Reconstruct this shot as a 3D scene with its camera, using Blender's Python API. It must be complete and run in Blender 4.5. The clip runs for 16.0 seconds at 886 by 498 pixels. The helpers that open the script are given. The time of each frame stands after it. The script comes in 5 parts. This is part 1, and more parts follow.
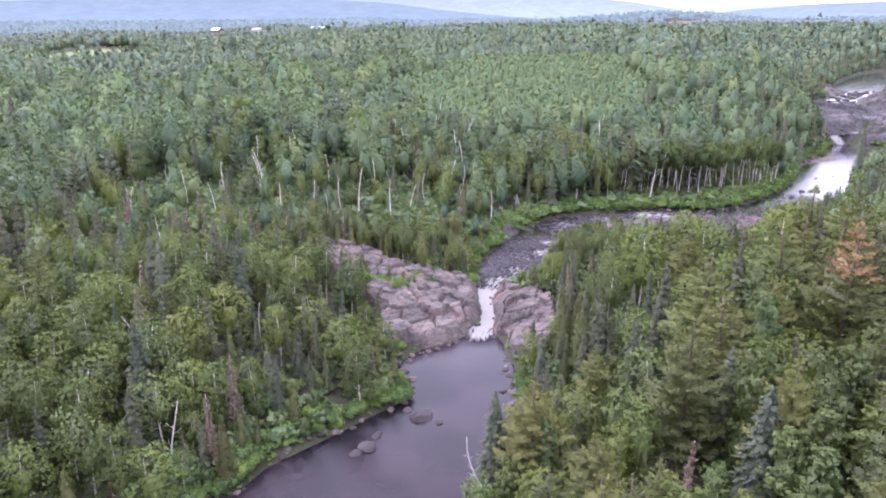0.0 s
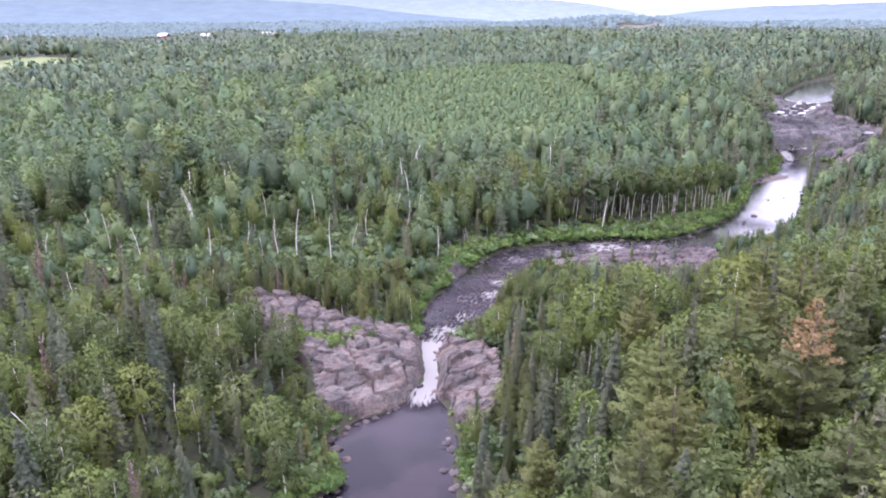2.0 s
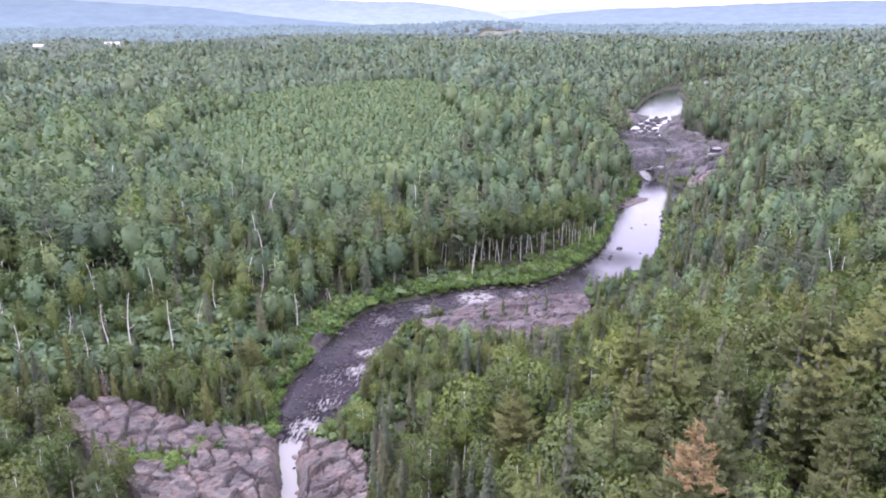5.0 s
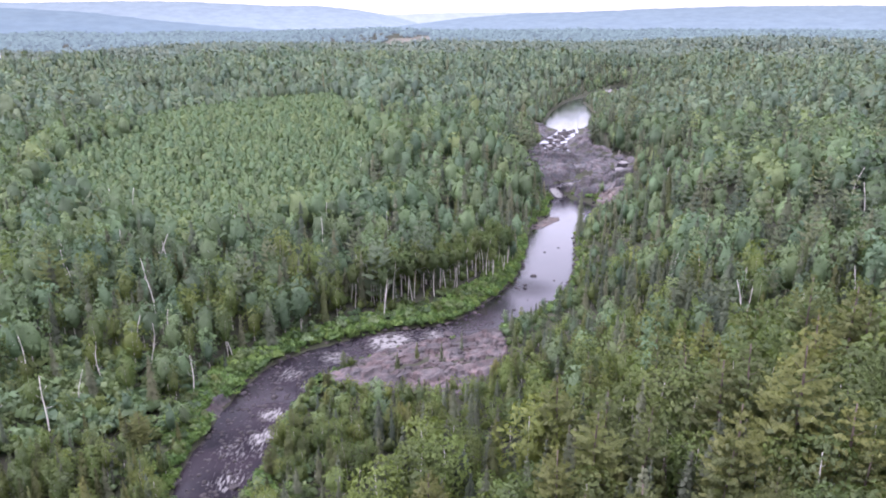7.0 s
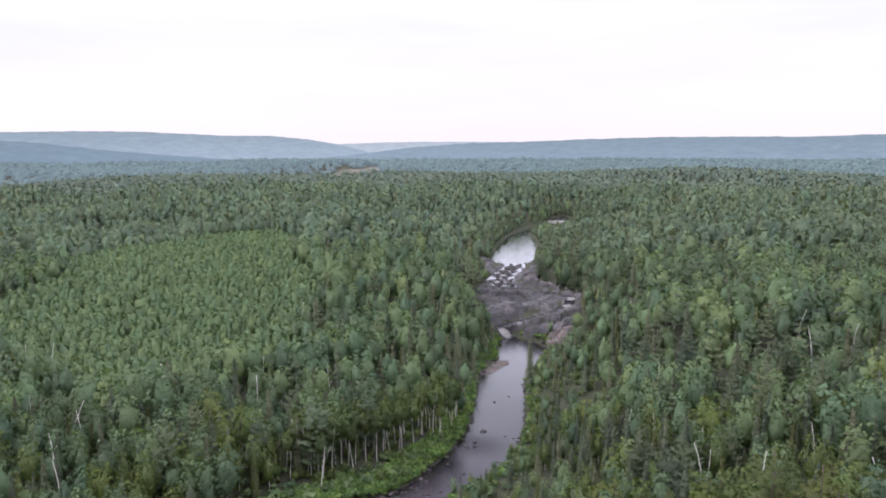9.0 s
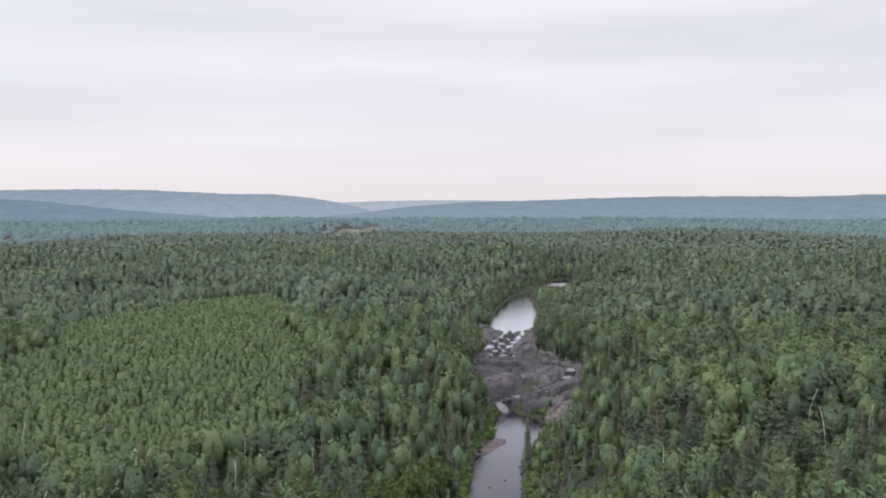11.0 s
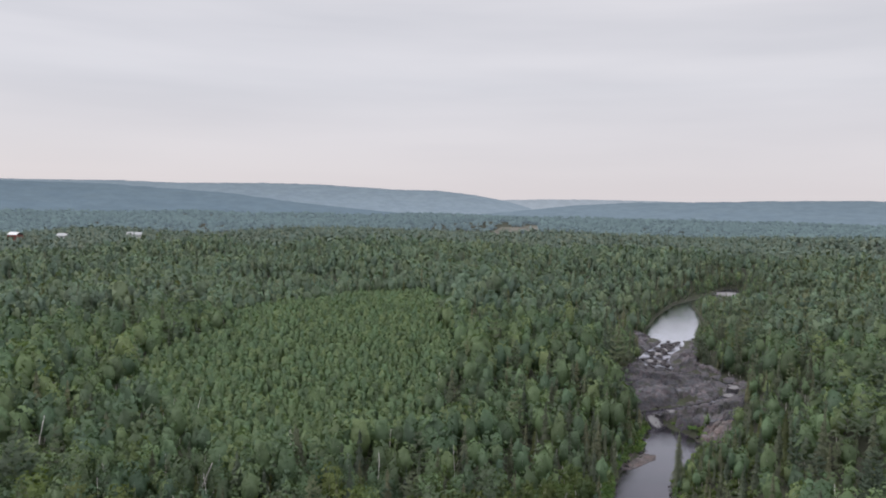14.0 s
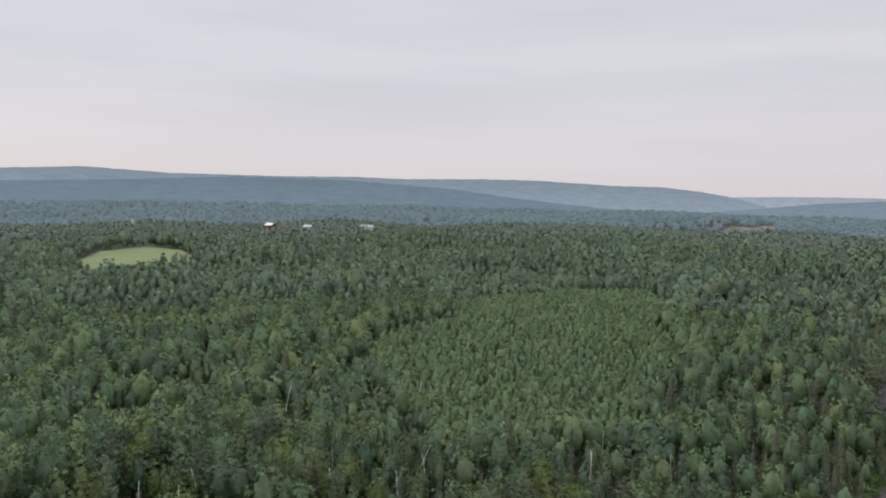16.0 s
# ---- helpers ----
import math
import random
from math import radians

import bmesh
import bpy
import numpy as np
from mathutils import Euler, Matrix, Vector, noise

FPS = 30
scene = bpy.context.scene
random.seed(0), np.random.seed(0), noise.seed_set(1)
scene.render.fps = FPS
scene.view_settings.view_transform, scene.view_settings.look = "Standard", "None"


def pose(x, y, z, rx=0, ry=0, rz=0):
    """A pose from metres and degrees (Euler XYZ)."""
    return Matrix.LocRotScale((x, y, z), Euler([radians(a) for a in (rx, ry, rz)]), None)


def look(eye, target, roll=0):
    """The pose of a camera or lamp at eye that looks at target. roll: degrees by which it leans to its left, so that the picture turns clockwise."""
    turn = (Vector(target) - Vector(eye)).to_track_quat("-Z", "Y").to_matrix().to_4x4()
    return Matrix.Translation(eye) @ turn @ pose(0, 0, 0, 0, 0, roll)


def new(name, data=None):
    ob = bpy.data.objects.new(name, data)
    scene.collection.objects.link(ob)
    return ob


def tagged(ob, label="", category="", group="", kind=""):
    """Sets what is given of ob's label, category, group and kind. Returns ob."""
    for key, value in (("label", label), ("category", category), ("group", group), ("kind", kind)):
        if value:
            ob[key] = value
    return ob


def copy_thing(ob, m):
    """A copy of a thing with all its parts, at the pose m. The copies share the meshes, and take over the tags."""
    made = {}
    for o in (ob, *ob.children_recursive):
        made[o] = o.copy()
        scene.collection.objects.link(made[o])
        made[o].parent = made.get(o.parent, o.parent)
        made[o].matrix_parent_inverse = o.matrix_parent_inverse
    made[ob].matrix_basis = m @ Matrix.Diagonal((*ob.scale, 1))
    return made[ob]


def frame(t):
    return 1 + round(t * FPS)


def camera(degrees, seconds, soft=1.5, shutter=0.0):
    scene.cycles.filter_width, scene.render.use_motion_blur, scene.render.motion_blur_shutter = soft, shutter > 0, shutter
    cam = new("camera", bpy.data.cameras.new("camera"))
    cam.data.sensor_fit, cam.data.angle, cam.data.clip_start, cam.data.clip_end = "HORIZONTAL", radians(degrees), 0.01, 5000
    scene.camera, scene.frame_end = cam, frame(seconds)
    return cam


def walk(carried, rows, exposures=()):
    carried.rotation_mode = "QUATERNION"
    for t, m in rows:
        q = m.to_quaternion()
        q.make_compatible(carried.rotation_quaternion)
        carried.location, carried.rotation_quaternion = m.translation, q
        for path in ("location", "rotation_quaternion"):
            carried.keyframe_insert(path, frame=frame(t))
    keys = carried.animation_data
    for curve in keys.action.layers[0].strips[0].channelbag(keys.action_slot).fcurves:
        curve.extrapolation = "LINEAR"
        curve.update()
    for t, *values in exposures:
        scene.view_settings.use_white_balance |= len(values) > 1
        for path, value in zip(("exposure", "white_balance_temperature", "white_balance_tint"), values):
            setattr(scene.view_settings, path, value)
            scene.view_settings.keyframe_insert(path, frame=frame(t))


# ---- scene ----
cam = camera(64.3, 16.0, 1.9)
METRES, EYE, TILT, LEAN, TURN = 80.0, 60.0, -18.0, 0.0, 0.0
ROWS = [
    (0.0, 0.0, 0.0, 0.0, 0.0, 0.0, -0.0),
    (0.5, 0.0136, 0.0286, 0.0336, -0.6, 0.0, 0.18),
    (1.0, 0.0284, 0.0581, 0.0662, -1.22, 0.01, 0.39),
    (1.5, 0.0421, 0.0866, 0.0999, -2.19, -0.03, 0.69),
    (2.0, 0.0552, 0.1146, 0.1332, -3.18, -0.04, 1.03),
    (2.5, 0.0682, 0.1423, 0.166, -4.31, -0.06, 1.41),
    (3.0, 0.0809, 0.1692, 0.1991, -5.57, -0.11, 1.82),
    (3.5, 0.0934, 0.1955, 0.2318, -7.26, -0.19, 2.38),
    (4.0, 0.1055, 0.2219, 0.2646, -9.24, -0.29, 3.04),
    (6.5, 0.1785, 0.3496, 0.4241, -18.34, -0.85, 5.98),
    (7.0, 0.1956, 0.3714, 0.4538, -19.92, -0.95, 6.47),
    (7.5, 0.2126, 0.3922, 0.4833, -21.19, -0.96, 6.84),
    (8.0, 0.2312, 0.4113, 0.5179, -21.54, 0.82, 6.96),
    (8.5, 0.2534, 0.429, 0.5468, -22.59, 4.62, 7.28),
    (9.0, 0.2722, 0.4451, 0.5767, -23.81, 8.4, 7.64),
    (9.5, 0.2923, 0.4605, 0.6019, -24.13, 11.92, 7.72),
    (9.7, 0.3, 0.467, 0.611, -24.3, 12.45, 7.78),
    (11.8, 0.3865, 0.5283, 0.677, -22.37, 13.39, 6.75),
    (12.0, 0.3914, 0.5287, 0.6784, -21.75, 13.45, 6.52),
    (12.5, 0.3998, 0.5286, 0.68, -19.67, 13.68, 5.6),
    (13.0, 0.4059, 0.5254, 0.6808, -17.19, 13.74, 4.59),
    (13.5, 0.4112, 0.5205, 0.6812, -14.24, 13.85, 3.44),
    (14.0, 0.4124, 0.5168, 0.6795, -11.5, 13.93, 2.37),
    (14.5, 0.4119, 0.5133, 0.6789, -8.69, 13.95, 1.31),
    (15.0, 0.4103, 0.5099, 0.6792, -5.12, 13.91, 0.04),
    (15.5, 0.4072, 0.5077, 0.678, -0.47, 13.79, -1.57),
    (16.0, 0.4077, 0.5086, 0.6778, 5.06, 13.49, -3.35),
]
walk(cam, [(t, pose(0, 0, EYE, TILT, LEAN, TURN) @ pose(METRES * x, METRES * y, METRES * z, 90 + pitch, roll, yaw)) for t, x, y, z, yaw, pitch, roll in ROWS],
     [(0.0, 0.92, 5680, 34), (4.2, 0.88, 5680, 34), (7.5, 0.66, 5780, 27), (8.5, 0.36, 5880, 21), (9.0, 0.0, 5950, 18), (9.7, -0.12, 6000, 15), (11.8, -0.40, 6040, 14), (14.0, -0.54, 6060, 14), (16.0, -0.58, 6060, 14)])

# ---- world, sun ----
SUN_AZ, SUN_EL = radians(-55), radians(38)
world = bpy.data.worlds.new("overcast_evening")
scene.world = world
world.use_nodes = True
wt = world.node_tree
wn, wl = wt.nodes, wt.links
wn.clear()
w_out = wn.new("ShaderNodeOutputWorld")
w_bg = wn.new("ShaderNodeBackground")
w_sky = wn.new("ShaderNodeTexSky")
w_sky.sky_type, w_sky.sun_disc = "NISHITA", False
w_sky.sun_elevation, w_sky.sun_rotation = SUN_EL, SUN_AZ
w_gain = wn.new("ShaderNodeMix")
w_gain.data_type, w_gain.blend_type = "RGBA", "MULTIPLY"
w_gain.inputs["Factor"].default_value = 1.0
w_gain.inputs[7].default_value = (0.09, 0.09, 0.09, 1)
wl.new(w_sky.outputs[0], w_gain.inputs[6])
w_co = wn.new("ShaderNodeTexCoord")
w_map = wn.new("ShaderNodeMapping")
w_map.inputs["Scale"].default_value = (0.9, 1.3, 9.0)
w_map.inputs["Rotation"].default_value = (0.03, 0.05, 0.3)
w_noise = wn.new("ShaderNodeTexNoise")
w_noise.inputs["Scale"].default_value = 1.6
w_noise.inputs["Detail"].default_value = 4.0
w_noise.inputs["Roughness"].default_value = 0.45
w_ramp = wn.new("ShaderNodeValToRGB")
w_ramp.color_ramp.elements[0].position = 0.35
w_ramp.color_ramp.elements[0].color = (0.975, 0.952, 0.93, 1)
w_ramp.color_ramp.elements[1].position = 0.62
w_ramp.color_ramp.elements[1].color = (1.12, 1.08, 1.04, 1)
wl.new(w_co.outputs["Generated"], w_map.inputs["Vector"])
wl.new(w_map.outputs[0], w_noise.inputs["Vector"])
wl.new(w_noise.outputs[0], w_ramp.inputs[0])
w_sep = wn.new("ShaderNodeSeparateXYZ")
wl.new(w_co.outputs["Generated"], w_sep.inputs[0])
w_low = wn.new("ShaderNodeMapRange")
w_low.inputs["From Min"].default_value, w_low.inputs["From Max"].default_value = 0.0, 0.16
w_low.inputs["To Min"].default_value, w_low.inputs["To Max"].default_value = 0.8, 0.0
wl.new(w_sep.outputs[2], w_low.inputs[0])
w_warm = wn.new("ShaderNodeMix")
w_warm.data_type = "RGBA"
w_warm.inputs[7].default_value = (1.10, 0.985, 0.92, 1)
wl.new(w_low.outputs[0], w_warm.inputs["Factor"])
wl.new(w_ramp.outputs[0], w_warm.inputs[6])
w_mix = wn.new("ShaderNodeMix")
w_mix.data_type = "RGBA"
w_mix.inputs["Factor"].default_value = 0.9
wl.new(w_gain.outputs[2], w_mix.inputs[6])
wl.new(w_warm.outputs[2], w_mix.inputs[7])
wl.new(w_mix.outputs[2], w_bg.inputs[0])
w_high = wn.new("ShaderNodeMapRange")  # an overcast sky is brightest overhead
w_high.inputs["From Min"].default_value, w_high.inputs["From Max"].default_value = 0.5, 1.0
w_high.inputs["To Min"].default_value, w_high.inputs["To Max"].default_value = 1.04, 3.45
wl.new(w_sep.outputs[2], w_high.inputs[0])
wl.new(w_high.outputs[0], w_bg.inputs[1])
wl.new(w_bg.outputs[0], w_out.inputs[0])

sun = new("sun", bpy.data.lights.new("sun", "SUN"))
sun.data.energy, sun.data.angle, sun.data.color = 2.0, radians(30), (1.0, 0.94, 0.87)
sun.matrix_basis = look((math.sin(SUN_AZ) * math.cos(SUN_EL) * 900, math.cos(SUN_AZ) * math.cos(SUN_EL) * 900, math.sin(SUN_EL) * 900), (0, 0, 0))


# ---- materials ----
def material(name):
    m = bpy.data.materials.new(name)
    m.use_nodes = True
    m.node_tree.nodes.clear()
    n, l = m.node_tree.nodes, m.node_tree.links
    return m, n, l, n.new("ShaderNodeOutputMaterial")


def tex(n, l, scale, detail=4.0, rough=0.5, stretch=None, coords="Object"):
    co = n.new("ShaderNodeTexCoord")
    t = n.new("ShaderNodeTexNoise")
    t.inputs["Scale"].default_value, t.inputs["Detail"].default_value, t.inputs["Roughness"].default_value = scale, detail, rough
    if stretch:
        mp = n.new("ShaderNodeMapping")
        mp.inputs["Scale"].default_value = stretch
        l.new(co.outputs[coords], mp.inputs[0])
        l.new(mp.outputs[0], t.inputs["Vector"])
    else:
        l.new(co.outputs[coords], t.inputs["Vector"])
    return t.outputs[0]


def ramp(n, l, fac, stops):
    r = n.new("ShaderNodeValToRGB")
    e = r.color_ramp.elements
    while len(e) < len(stops):
        e.new(0.5)
    for k, (p, c) in zip(e, stops):
        k.position, k.color = p, (*c, 1)
    l.new(fac, r.inputs[0])
    return r.outputs[0]


def mixed(n, l, a, b, fac, blend="MIX"):
    m = n.new("ShaderNodeMix")
    m.data_type, m.blend_type = "RGBA", blend
    for s, v in ((0, fac), (6, a), (7, b)):
        if isinstance(v, (int, float)):
            m.inputs[s].default_value = v
        elif isinstance(v, tuple):
            m.inputs[s].default_value = (*v, 1)
        else:
            l.new(v, m.inputs[s])
    return m.outputs[2]


def calc(n, l, op, a, b=0.0):
    m = n.new("ShaderNodeMath")
    m.operation = op
    for s, v in ((0, a), (1, b)):
        if isinstance(v, (int, float)):
            m.inputs[s].default_value = v
        else:
            l.new(v, m.inputs[s])
    return m.outputs[0]


def foliage(name, stops, translucent=0.3, patch=0.35, gaps=2.6, calm=1.0):
    """Leaves: the tone goes by the tree (its own tint), by the spray of leaves and by broad patches of the wood."""
    m, n, l, out = material(name)
    attr = n.new("ShaderNodeAttribute")
    attr.attribute_name = "tint"
    info = n.new("ShaderNodeObjectInfo")
    geo = n.new("ShaderNodeNewGeometry")
    tone = calc(n, l, "FRACT", calc(n, l, "ADD", attr.outputs["Fac"], info.outputs["Random"]))
    leaf = calc(n, l, "MULTIPLY", geo.outputs["Random Per Island"], 0.10)
    tuft = n.new("ShaderNodeTexNoise")
    tuft.inputs["Scale"].default_value, tuft.inputs["Detail"].default_value, tuft.inputs["Roughness"].default_value = 1.7, 4.0, 0.66
    l.new(geo.outputs["Position"], tuft.inputs["Vector"])
    leaf = calc(n, l, "ADD", leaf, calc(n, l, "MULTIPLY", calc(n, l, "SUBTRACT", tuft.outputs[0], 0.42), 0.42 * calm))
    relief = n.new("ShaderNodeBump")
    relief.inputs["Strength"].default_value, relief.inputs["Distance"].default_value = 0.9, 0.9 * calm
    l.new(tuft.outputs[0], relief.inputs["Height"])
    nz = n.new("ShaderNodeTexNoise")
    nz.inputs["Scale"].default_value, nz.inputs["Detail"].default_value = 0.018, 3.0
    l.new(geo.outputs["Position"], nz.inputs["Vector"])
    broad = calc(n, l, "MULTIPLY", nz.outputs[0], patch)
    fac = calc(n, l, "ADD", calc(n, l, "MULTIPLY", tone, 0.88 - patch * 0.4), calc(n, l, "ADD", leaf, broad))
    cast = mixed(n, l, (1.14, 1.0, 0.85), (0.96, 1.0, 0.99), calc(n, l, "FRACT", calc(n, l, "MULTIPLY", tone, 7.3)))
    col = mixed(n, l, ramp(n, l, fac, stops), cast, 1.0, "MULTIPLY")
    d = n.new("ShaderNodeBsdfDiffuse")
    t = n.new("ShaderNodeBsdfTranslucent")
    g = n.new("ShaderNodeBsdfGlossy")
    g.inputs["Roughness"].default_value = 0.55
    l.new(col, d.inputs[0])
    l.new(relief.outputs[0], d.inputs["Normal"])
    l.new(mixed(n, l, col, (1.0, 1.0, 0.55), 0.8, "MULTIPLY"), t.inputs[0])
    s1 = n.new("ShaderNodeMixShader")
    s1.inputs[0].default_value = translucent
    l.new(d.outputs[0], s1.inputs[1])
    l.new(t.outputs[0], s1.inputs[2])
    s2 = n.new("ShaderNodeMixShader")
    s2.inputs[0].default_value = 0.025
    l.new(s1.outputs[0], s2.inputs[1])
    l.new(g.outputs[0], s2.inputs[2])
    last = s2.outputs[0]
    if gaps:
        hole = n.new("ShaderNodeTexNoise")
        hole.inputs["Scale"].default_value, hole.inputs["Detail"].default_value, hole.inputs["Roughness"].default_value = gaps, 2.0, 0.6
        l.new(geo.outputs["Position"], hole.inputs["Vector"])
        s3 = n.new("ShaderNodeMixShader")
        l.new(calc(n, l, "GREATER_THAN", hole.outputs[0], 0.565 if gaps > 2 else 0.63), s3.inputs[0])
        l.new(last, s3.inputs[1])
        l.new(n.new("ShaderNodeBsdfTransparent").outputs[0], s3.inputs[2])
        last = s3.outputs[0]
    l.new(last, out.inputs[0])
    return m


def solid(name, stops, scale, rough=0.8, bump=0.3, dist=0.05, second=None, metal=0.0, stretch=None):
    """An opaque surface with grain at two scales, and fine relief."""
    m, n, l, out = material(name)
    p = n.new("ShaderNodeBsdfPrincipled")
    big = tex(n, l, scale, 6.0, 0.6, stretch)
    fine = tex(n, l, scale * 9, 4.0, 0.6, stretch)
    info = n.new("ShaderNodeObjectInfo")
    fac = calc(n, l, "ADD", calc(n, l, "MULTIPLY", big, 0.7), calc(n, l, "MULTIPLY", fine, 0.3))
    fac = calc(n, l, "ADD", fac, calc(n, l, "MULTIPLY", calc(n, l, "SUBTRACT", info.outputs["Random"], 0.5), 0.18))
    col = ramp(n, l, fac, stops)
    if second:
        col = mixed(n, l, col, second[0], ramp(n, l, tex(n, l, second[1], 5.0), [(second[2], (0, 0, 0)), (second[2] + 0.08, (1, 1, 1))]))
    l.new(col, p.inputs["Base Color"])
    p.inputs["Roughness"].default_value, p.inputs["Metallic"].default_value = rough, metal
    b = n.new("ShaderNodeBump")
    b.inputs["Strength"].default_value, b.inputs["Distance"].default_value = bump, dist
    l.new(fac, b.inputs["Height"])
    l.new(b.outputs[0], p.inputs["Normal"])
    l.new(p.outputs[0], out.inputs[0])
    return m


def rock(name, stops, scale, stain):
    """Jointed bedrock: broad tones, lichen and stains, fine cracks along the grain."""
    m, n, l, out = material(name)
    p = n.new("ShaderNodeBsdfPrincipled")
    geo = n.new("ShaderNodeNewGeometry")

    def field(k, detail, stretch):
        mp = n.new("ShaderNodeMapping")
        mp.inputs["Scale"].default_value, mp.inputs["Rotation"].default_value = stretch, (0, 0, 0.6)
        l.new(geo.outputs["Position"], mp.inputs[0])
        t = n.new("ShaderNodeTexNoise")
        t.inputs["Scale"].default_value, t.inputs["Detail"].default_value, t.inputs["Roughness"].default_value = k, detail, 0.62
        l.new(mp.outputs[0], t.inputs["Vector"])
        return t.outputs[0], mp

    broad, _ = field(scale, 3.0, (1, 1, 1))
    grain, mp = field(0.9, 6.0, (0.6, 1.3, 1.6))
    vor = n.new("ShaderNodeTexVoronoi")
    vor.feature = "DISTANCE_TO_EDGE"
    vor.inputs["Scale"].default_value = 0.55
    bent = n.new("ShaderNodeVectorMath")
    bent.operation = "ADD"
    l.new(mp.outputs[0], bent.inputs[0])
    l.new(grain, bent.inputs[1])
    l.new(bent.outputs[0], vor.inputs["Vector"])
    crack = ramp(n, l, vor.outputs["Distance"], [(0.0, (0, 0, 0)), (0.06, (1, 1, 1))])
    small = n.new("ShaderNodeTexVoronoi")
    small.feature = "DISTANCE_TO_EDGE"
    small.inputs["Scale"].default_value = 1.25
    l.new(bent.outputs[0], small.inputs["Vector"])
    chip = ramp(n, l, small.outputs["Distance"], [(0.0, (0.80, 0.79, 0.80)), (0.06, (1, 1, 1))])
    info = n.new("ShaderNodeObjectInfo")
    fac = calc(n, l, "ADD", calc(n, l, "MULTIPLY", broad, 0.45), calc(n, l, "MULTIPLY", grain, 0.55))
    fac = calc(n, l, "ADD", fac, calc(n, l, "MULTIPLY", calc(n, l, "SUBTRACT", info.outputs["Random"], 0.5), 0.16))
    col = ramp(n, l, fac, stops)
    hue = ramp(n, l, field(0.33, 4.0, (1, 1, 1))[0], [(0.40, (0.94, 0.98, 1.01)), (0.60, (1.13, 0.97, 0.955))])
    col = mixed(n, l, col, hue, 1.0, "MULTIPLY")
    col = mixed(n, l, col, stain, ramp(n, l, field(0.22, 5.0, (1, 1, 1))[0], [(0.52, (0, 0, 0)), (0.62, (0.8, 0.8, 0.8))]))
    col = mixed(n, l, mixed(n, l, col, (0.72, 0.70, 0.71), 1.0, "MULTIPLY"), col, crack)
    col = mixed(n, l, col, chip, ramp(n, l, broad, [(0.42, (0.25, 0.25, 0.25)), (0.58, (0.9, 0.9, 0.9))]), "MULTIPLY")
    l.new(col, p.inputs["Base Color"])
    p.inputs["Roughness"].default_value = 0.9
    b = n.new("ShaderNodeBump")
    b.inputs["Strength"].default_value, b.inputs["Distance"].default_value = 0.8, 0.3
    l.new(calc(n, l, "ADD", calc(n, l, "ADD", grain, calc(n, l, "MULTIPLY", chip, 0.25)), calc(n, l, "MULTIPLY", crack, 0.4)), b.inputs["Height"])
    l.new(b.outputs[0], p.inputs["Normal"])
    l.new(p.outputs[0], out.inputs[0])
    return m


M_BIRCH = foliage("birch_leaves", [(0.10, (0.057, 0.087, 0.029)), (0.50, (0.095, 0.140, 0.038)), (0.95, (0.150, 0.208, 0.052))])
M_ASPEN = foliage("aspen_leaves", [(0.10, (0.052, 0.082, 0.031)), (0.50, (0.084, 0.128, 0.041)), (0.95, (0.130, 0.188, 0.058))])
# birch, aspen and pine again, with distance haze mixed into the leaf colour
M_BIRCH_HAZE = foliage("birch_wood_leaves", [(0.10, (0.060, 0.100, 0.058)), (0.50, (0.095, 0.152, 0.081)), (0.95, (0.158, 0.232, 0.109))], gaps=1.8, calm=0.4)
M_ASPEN_HAZE = foliage("aspen_wood_leaves", [(0.10, (0.055, 0.093, 0.060)), (0.50, (0.084, 0.139, 0.081)), (0.95, (0.135, 0.209, 0.109))], gaps=1.8, calm=0.4)
M_PINE_HAZE = foliage("pine_wood_needles", [(0.10, (0.046, 0.070, 0.051)), (0.45, (0.078, 0.112, 0.073)), (0.90, (0.136, 0.174, 0.102))], 0.25, gaps=1.8)
# the young stand's own fresh green, with some haze blue added
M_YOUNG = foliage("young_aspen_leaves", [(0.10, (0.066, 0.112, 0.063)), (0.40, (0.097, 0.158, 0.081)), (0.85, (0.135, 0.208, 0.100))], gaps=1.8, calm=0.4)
M_SPRUCE = foliage("spruce_needles", [(0.10, (0.050, 0.070, 0.047)), (0.55, (0.081, 0.108, 0.068)), (0.95, (0.132, 0.155, 0.097))], 0.15)
M_CEDAR = foliage("cedar_sprays", [(0.10, (0.054, 0.070, 0.030)), (0.55, (0.096, 0.121, 0.046)), (0.95, (0.146, 0.173, 0.064))], 0.2)
M_PINE = foliage("pine_needles", [(0.10, (0.052, 0.073, 0.027)), (0.45, (0.089, 0.115, 0.035)), (0.90, (0.154, 0.182, 0.054))], 0.25, gaps=3.2)
M_RUST = foliage("rust_needles", [(0.10, (0.180, 0.130, 0.066)), (0.55, (0.290, 0.212, 0.106)), (0.95, (0.390, 0.300, 0.155))], 0.2)
M_GREYTWIG = foliage("bare_twigs", [(0.10, (0.096, 0.076, 0.059)), (0.55, (0.132, 0.104, 0.085)), (0.95, (0.176, 0.144, 0.118))], 0.05)
M_ALDER = foliage("alder_leaves", [(0.10, (0.066, 0.122, 0.042)), (0.50, (0.120, 0.214, 0.062)), (0.95, (0.185, 0.300, 0.086))], 0.35, 0.2)
# far leaf tones: paler and bluer still, haze put into the base colour
M_FAR_HAZE = foliage("far_birch_leaves", [(0.10, (0.066, 0.103, 0.078)), (0.50, (0.109, 0.163, 0.117)), (0.95, (0.161, 0.233, 0.153))], gaps=1.8, calm=0.4)
M_FARWOOD_HAZE = foliage("distant_woods", [(0.10, (0.080, 0.116, 0.098)), (0.45, (0.112, 0.156, 0.132)), (0.95, (0.148, 0.200, 0.164))], 0.15, gaps=0, calm=0.5)
